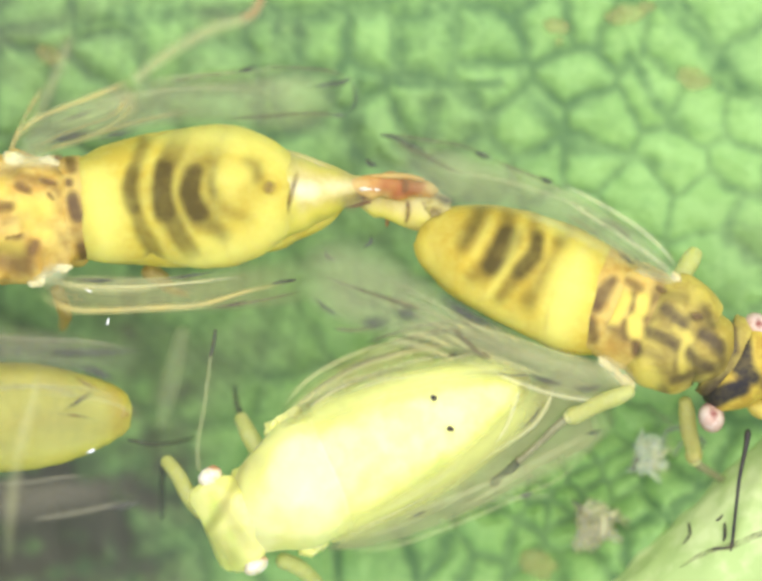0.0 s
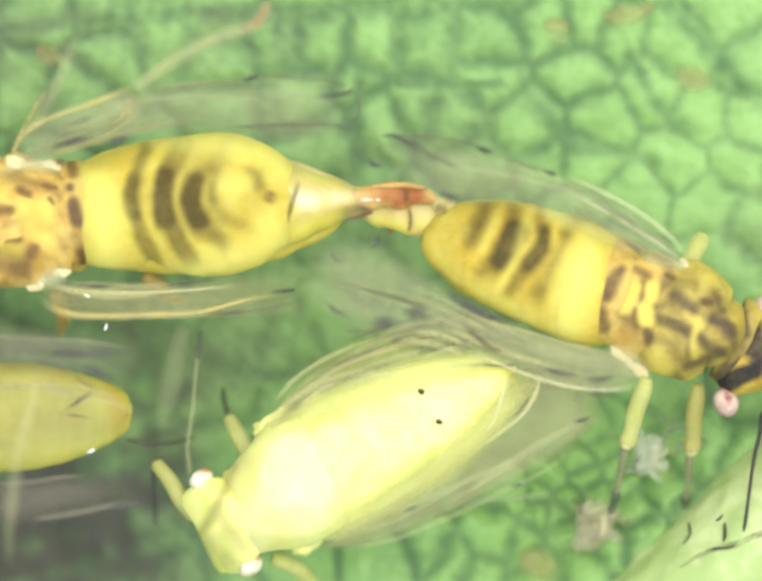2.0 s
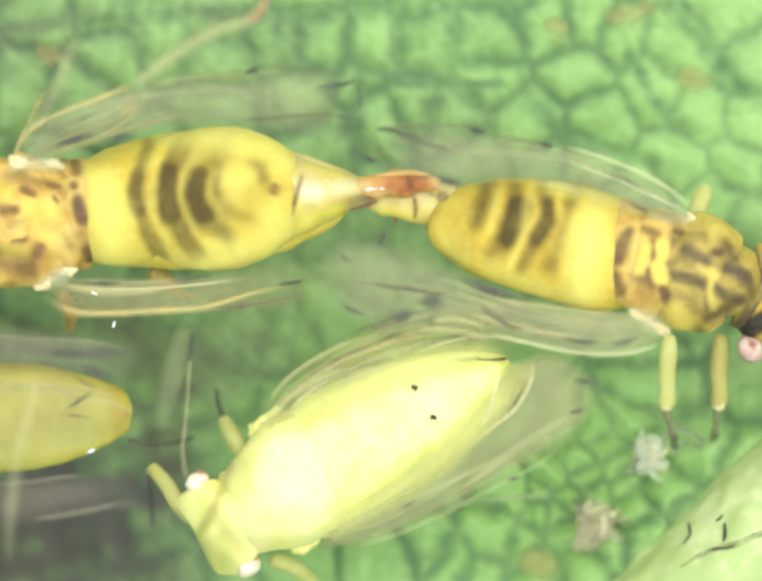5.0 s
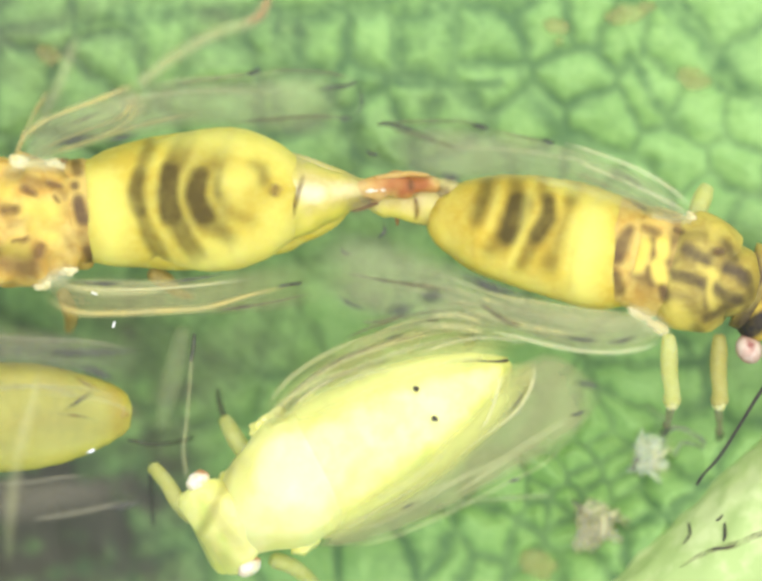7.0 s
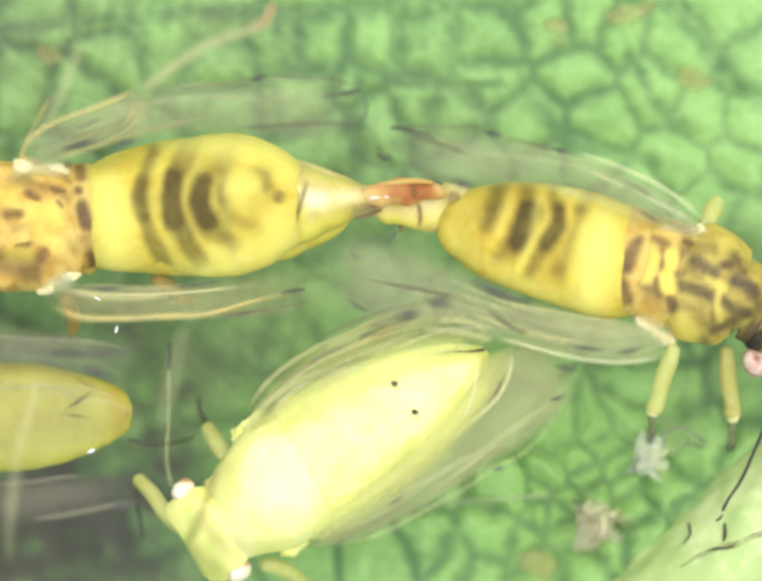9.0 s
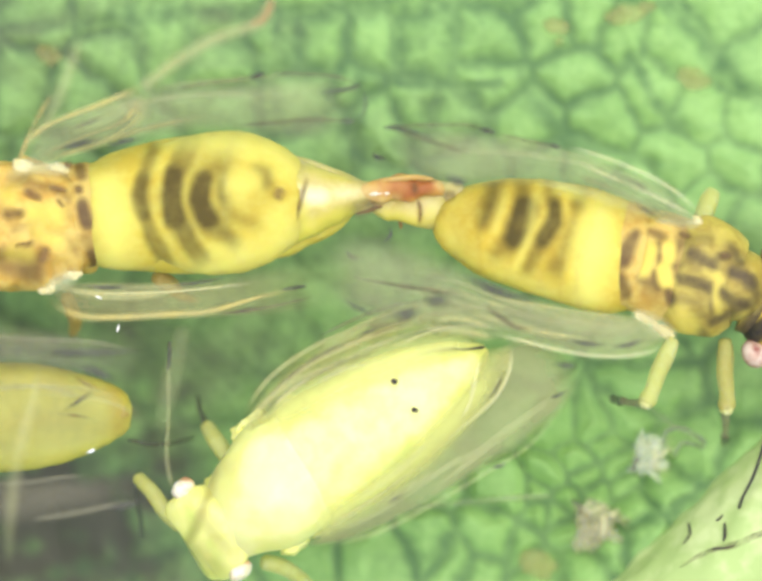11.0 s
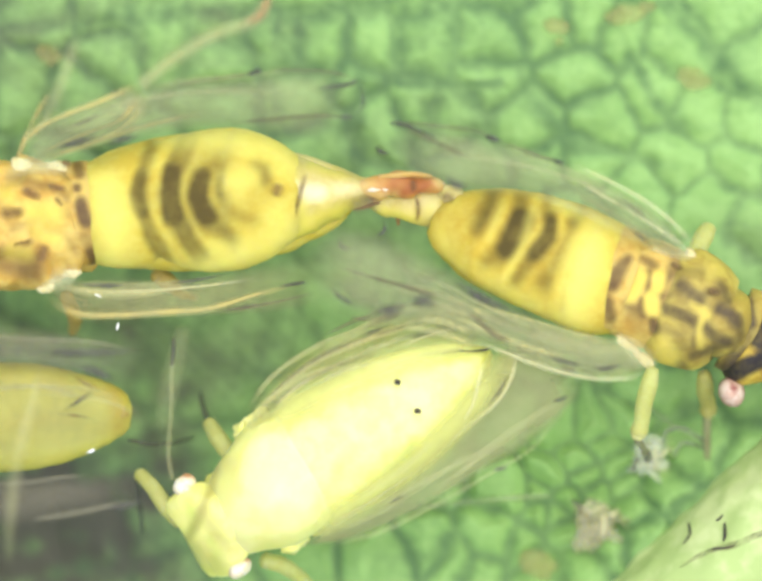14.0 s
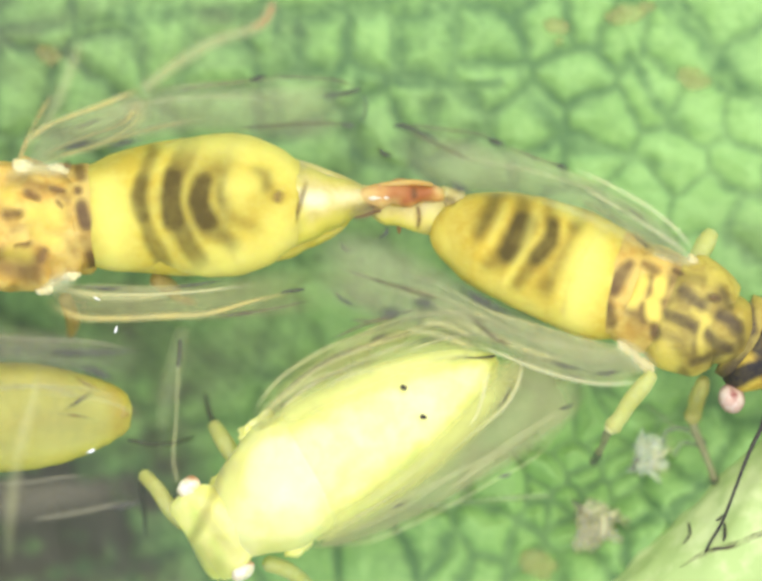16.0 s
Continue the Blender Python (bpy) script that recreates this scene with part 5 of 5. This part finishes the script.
def shed_skin(x, y, scale, skin, label, seed, n=7):
    """A crumpled cast skin: thin bent flakes stuck together."""
    root = thing("shed_skin", x, y, 20, label, "insect skin", "debris on the leaf")
    rng = random.Random(seed)
    part("flake", blob(x - 0.1 * scale, y, 12, scale * 0.55, scale * 0.68, 22, 20, 0.4, seed=seed), skin, root)
    part("shred", ribbon([(x + 0.12 * scale, y - 0.5 * scale, 40, 8), (x + 0.16 * scale, y, 46, 9), (x + 0.05 * scale, y + 0.55 * scale, 36, 6)], 16, 0.3), "rim", root, "bright fold in the skin")
    for i in range(n):
        part("flake", blob(x + rng.uniform(-0.6, 0.6) * scale, y + rng.uniform(-0.6, 0.6) * scale, rng.uniform(2, 26), scale * rng.uniform(0.25, 0.6), scale * rng.uniform(0.12, 0.3),
                           rng.uniform(8, 20), rng.uniform(0, 180), 0.25, seed=seed + i, fine=3), skin, root)
    for i in range(9):
        px, py, a = x + rng.uniform(-0.7, 0.7) * scale, y + rng.uniform(-0.6, 0.6) * scale, rng.uniform(0, 6.28)
        rows = [(px + k * math.cos(a + 0.4 * k / scale) * 0.5, py + k * math.sin(a + 0.4 * k / scale) * 0.5, 44 - 0.004 * k * k, rng.uniform(3, 7)) for k in np.linspace(-scale, scale, 5) * rng.uniform(0.5, 1.0)]
        part("shred", ribbon(rows, 14, 0.3), ("rim", "fold", "rim", "fold", "smudge")[i % 5], root, "thin curled shred")
    return root


pair_left = female()
red_organ, clasper = organ(pair_left)
pair_right = male()
leg_one, shank_one, leg_two, shank_two, feeler = male_limbs(pair_right)
lime_one = lime()
third()
shed_skin(1338, 938, 58, "flake", "whitish crumpled shed skin on the leaf", 5, 6)
shed_skin(1232, 1080, 68, "tanflake", "tan crumpled shed skin on the leaf", 8, 9)
for rows, skin, label in ((((842, 1046, 20, 4), (930, 1036, 30, 6), (1040, 1026, 34, 7), (1132, 1020, 26, 5)), "milky", "pale thin fibre lying on the leaf"),
                          (((378, 672, 10, 16), (362, 740, 20, 22), (346, 810, 22, 22), (330, 886, 8, 14)), "milky", "broad milky fibre lying on the leaf"),
                          (((1330, 830, 30, 3), (1380, 872, 40, 3.5), (1440, 910, 30, 3), (1470, 938, 14, 3)), "milky", "thin pale fibre lying on the leaf"),
                          (((1366, 916, 20, 3), (1370, 890, 32, 5), (1396, 880, 36, 4), (1440, 900, 30, 3), (1472, 936, 12, 4)), "greystrand", "thin grey curled strand lying on the leaf"),
                          (((1386, 940, 12, 4), (1404, 912, 28, 4), (1440, 920, 30, 2.5), (1466, 940, 12, 3)), "greystrand", "thin grey curled strand lying on the leaf")):
    fibre = thing("fibre", rows[1][0], rows[1][1], rows[1][2], label, "fibre", "fibres on the leaf")
    part("strand", tube(rows, 24, 10), skin, fibre)


# ---- what moves ----
FEMALE_PATH = [(0, 288, 424, -0.0), (0.5, 288, 432, 1.2), (1, 287, 452, 3.0), (1.5, 287, 450, 2.9), (2, 289, 437, 1.3), (2.5, 287, 437, 0.9), (3, 288, 428, -0.4), (3.5, 293, 428, -0.4), (4, 297, 427, -0.8), (6.5, 299, 433, 0.4), (7, 300, 430, 0.0), (7.5, 304, 434, 0.2), (8, 300, 456, 2.8), (8.5, 304, 446, 1.2), (9, 307, 441, 0.4), (11.5, 308, 435, -0.7), (12, 304, 429, -1.3), (12.5, 306, 431, -1.1), (13, 309, 444, 0.7), (13.5, 310, 435, -0.7), (14, 305, 433, -0.7), (14.5, 306, 430, -0.8), (15, 304, 437, 0.2), (15.5, 306, 445, 0.9), (16, 306, 441, 0.4)]
LIME_PATH = [(0, 748, 940, 3.5), (0.5, 744, 936, 2.7), (1, 737, 930, 0.9), (1.5, 724, 920, -1.2), (2, 728, 933, 1.2), (2.5, 730, 932, -0.4), (3, 726, 934, -1.0), (3.5, 717, 929, -0.7), (4, 717, 928, -0.7), (6.5, 720, 930, 0.0), (7, 720, 930, 0.0), (7.5, 722, 933, 0.2), (8, 695, 930, -2.9), (8.5, 689, 929, -4.3), (9, 685, 928, -3.7), (11.5, 685, 923, -4.2), (12, 686, 922, -4.8), (12.5, 679, 922, -4.7), (13, 691, 927, -3.0), (13.5, 695, 927, -2.8), (14, 689, 923, -2.8), (14.5, 691, 929, -2.2), (15, 696, 936, -0.7), (15.5, 697, 931, -2.1), (16, 699, 932, -1.9)]
MALE_PATH = [(0, 1208, 614, 9.1), (0.5, 1202, 631, 8.1), (1, 1214, 650, 6.2), (1.5, 1227, 621, 3.2), (2, 1227, 594, 6.4), (2.5, 1224, 597, 5.4), (3, 1231, 552, 4.2), (3.5, 1240, 532, 0.4), (4, 1250, 514, -2.1), (6.5, 1247, 536, 0.4), (7, 1249, 518, -0.3), (7.5, 1258, 526, -0.9), (8, 1258, 594, 2.5), (8.5, 1265, 552, 3.0), (9, 1267, 538, 1.2), (11.5, 1256, 525, -0.2), (12, 1250, 533, 3.6), (12.5, 1259, 524, 4.2), (13, 1246, 599, 4.5), (13.5, 1249, 566, 5.0), (14, 1240, 572, 6.8), (14.5, 1255, 518, 2.4), (15, 1256, 528, 2.2), (15.5, 1255, 584, 6.0), (16, 1243, 582, 7.5)]
ORGAN_TURN = [(0, 21), (0.5, 16), (1, 13), (1.5, 8), (2, 4), (2.5, 8), (3, 2), (3.5, 2), (4, 2), (6.5, -2), (7, -4), (7.5, -3), (8, -2), (8.5, -8), (9, -5), (11.5, -1), (12, -1), (12.5, -6), (13, 9), (13.5, 4), (14, 6), (14.5, -6), (15, -8), (15.5, -1), (16, 2)]
LEG_ONE_TURN = [(0, 147, 10), (0.5, 122, 10), (1, 157, 10), (1.5, 160, 0), (2, 100, 10), (2.5, 142, 10), (3, 135, 0), (3.5, 73, 10), (4, 101, 0), (6.5, 80, 0), (7, 87, 0), (7.5, 144, 0), (8, 148, 10), (8.5, 152, 10), (9, 106, 10), (11.5, 120, 0), (12, 148, 0), (12.5, 113, 0), (13, 98, 10), (13.5, 112, 1), (14, 95, 10), (14.5, 90, 0), (15, 90, 0), (15.5, 136, 10), (16, 119, 10)]
SHANK_ONE_TURN = [(0, 130, 0), (0.5, 122, 72), (1, 154, 46), (1.5, 155, 39), (2, 93, 44), (2.5, 170, 60), (3, 156, 62), (3.5, 81, 26), (4, 81, 59), (6.5, 64, 67), (7, 96, 72), (7.5, 157, 52), (8, 162, 47), (8.5, 165, 55), (9, 83, 72), (11.5, 199, 72), (12, 169, 53), (12.5, 132, 72), (13, 94, 72), (13.5, 124, 69), (14, 51, 72), (14.5, 81, 57), (15, 85, 56), (15.5, 126, 51), (16, 102, 67)]
LEG_TWO_TURN = [(0, 70, 26), (0.5, 67, 27), (1, 71, 30), (1.5, 92, 55), (2, 88, 18), (2.5, 111, 37), (3, 92, 0), (3.5, 94, 0), (4, 96, 0), (6.5, 86, 0), (7, 90, 0), (7.5, 91, 0), (8, 122, 0), (8.5, 94, 50), (9, 83, 0), (11.5, 91, 0), (12, 90, 33), (12.5, 92, 0), (13, 99, 28), (13.5, 91, 31), (14, 71, 55), (14.5, 93, 0), (15, 94, 0), (15.5, 81, 25), (16, 94, 55)]
SHANK_TWO_TURN = [(0, 26, 39), (0.5, 29, 39), (1, 32, 36), (1.5, 85, 21), (2, 87, 43), (2.5, 22, 31), (3, 55, 66), (3.5, 71, 66), (4, 89, 66), (6.5, 86, 66), (7, 82, 66), (7.5, 121, 64), (8, 28, 66), (8.5, 83, 23), (9, 85, 66), (11.5, 86, 66), (12, 83, 34), (12.5, 80, 66), (13, 79, 38), (13.5, 79, 35), (14, 84, 21), (14.5, 82, 66), (15, 82, 66), (15.5, 67, 37), (16, 62, 6)]
FEELER_TURN = [(0, 90), (0.5, 88), (1, 92), (1.5, 95), (2, 94), (2.5, 95), (3, 95), (3.5, 101), (4, 72), (6.5, 102), (7, 125), (7.5, 110), (8, 105), (8.5, 108), (9, 115), (11.5, 105), (12, 76), (12.5, 118), (13, 126), (13.5, 121), (14, 72), (14.5, 113), (15, 106), (15.5, 105), (16, 106)]


def creep(ob, rows, h):
    """Moves a psyllid over the leaf: seconds, plan place, clockwise turn."""
    keyed = []
    for t, x, y, a in rows:
        p = at(x, y, h)
        keyed.append((t, pose(p.x, p.y, 0, 0, 0, -a)))
    walk(ob, keyed)


def swing(ob, rows, rest=0.0):
    """Turns a part about its joint: seconds, clockwise heading in the plan, dip towards the leaf."""
    p = ob.location.copy()
    walk(ob, [(t, pose(p.x, p.y, p.z, 0, dip, -(a - rest))) for t, a, dip in rows])


def bend(ob, rows, upper):
    """Turns a shank about its knee, given the headings and dips of both pieces."""
    p = ob.location.copy()
    keyed = []
    for (t, a, dip), (_, b, drop) in zip(upper, rows):
        m = pose(0, 0, 0, 0, dip, -a).inverted() @ pose(0, 0, 0, 0, drop, -b)
        keyed.append((t, Matrix.Translation(p) @ m))
    walk(ob, keyed)


def motions():
    creep(pair_left, FEMALE_PATH, 230)
    creep(pair_right, MALE_PATH, 230)
    creep(lime_one, LIME_PATH, 230)
    swing(red_organ, [(t, 0.25 * (a + 4) - 4, 0) for t, a in ORGAN_TURN], -4.0)
    swing(clasper, [(t, 0.3 * (a + 4) - 4, 0) for t, a in ORGAN_TURN], -4.0)
    swing(leg_one, LEG_ONE_TURN)
    swing(leg_two, LEG_TWO_TURN)
    bend(shank_one, SHANK_ONE_TURN, LEG_ONE_TURN)
    bend(shank_two, SHANK_TWO_TURN, LEG_TWO_TURN)
    swing(feeler, [(t, a, 0) for t, a in FEELER_TURN])


motions()
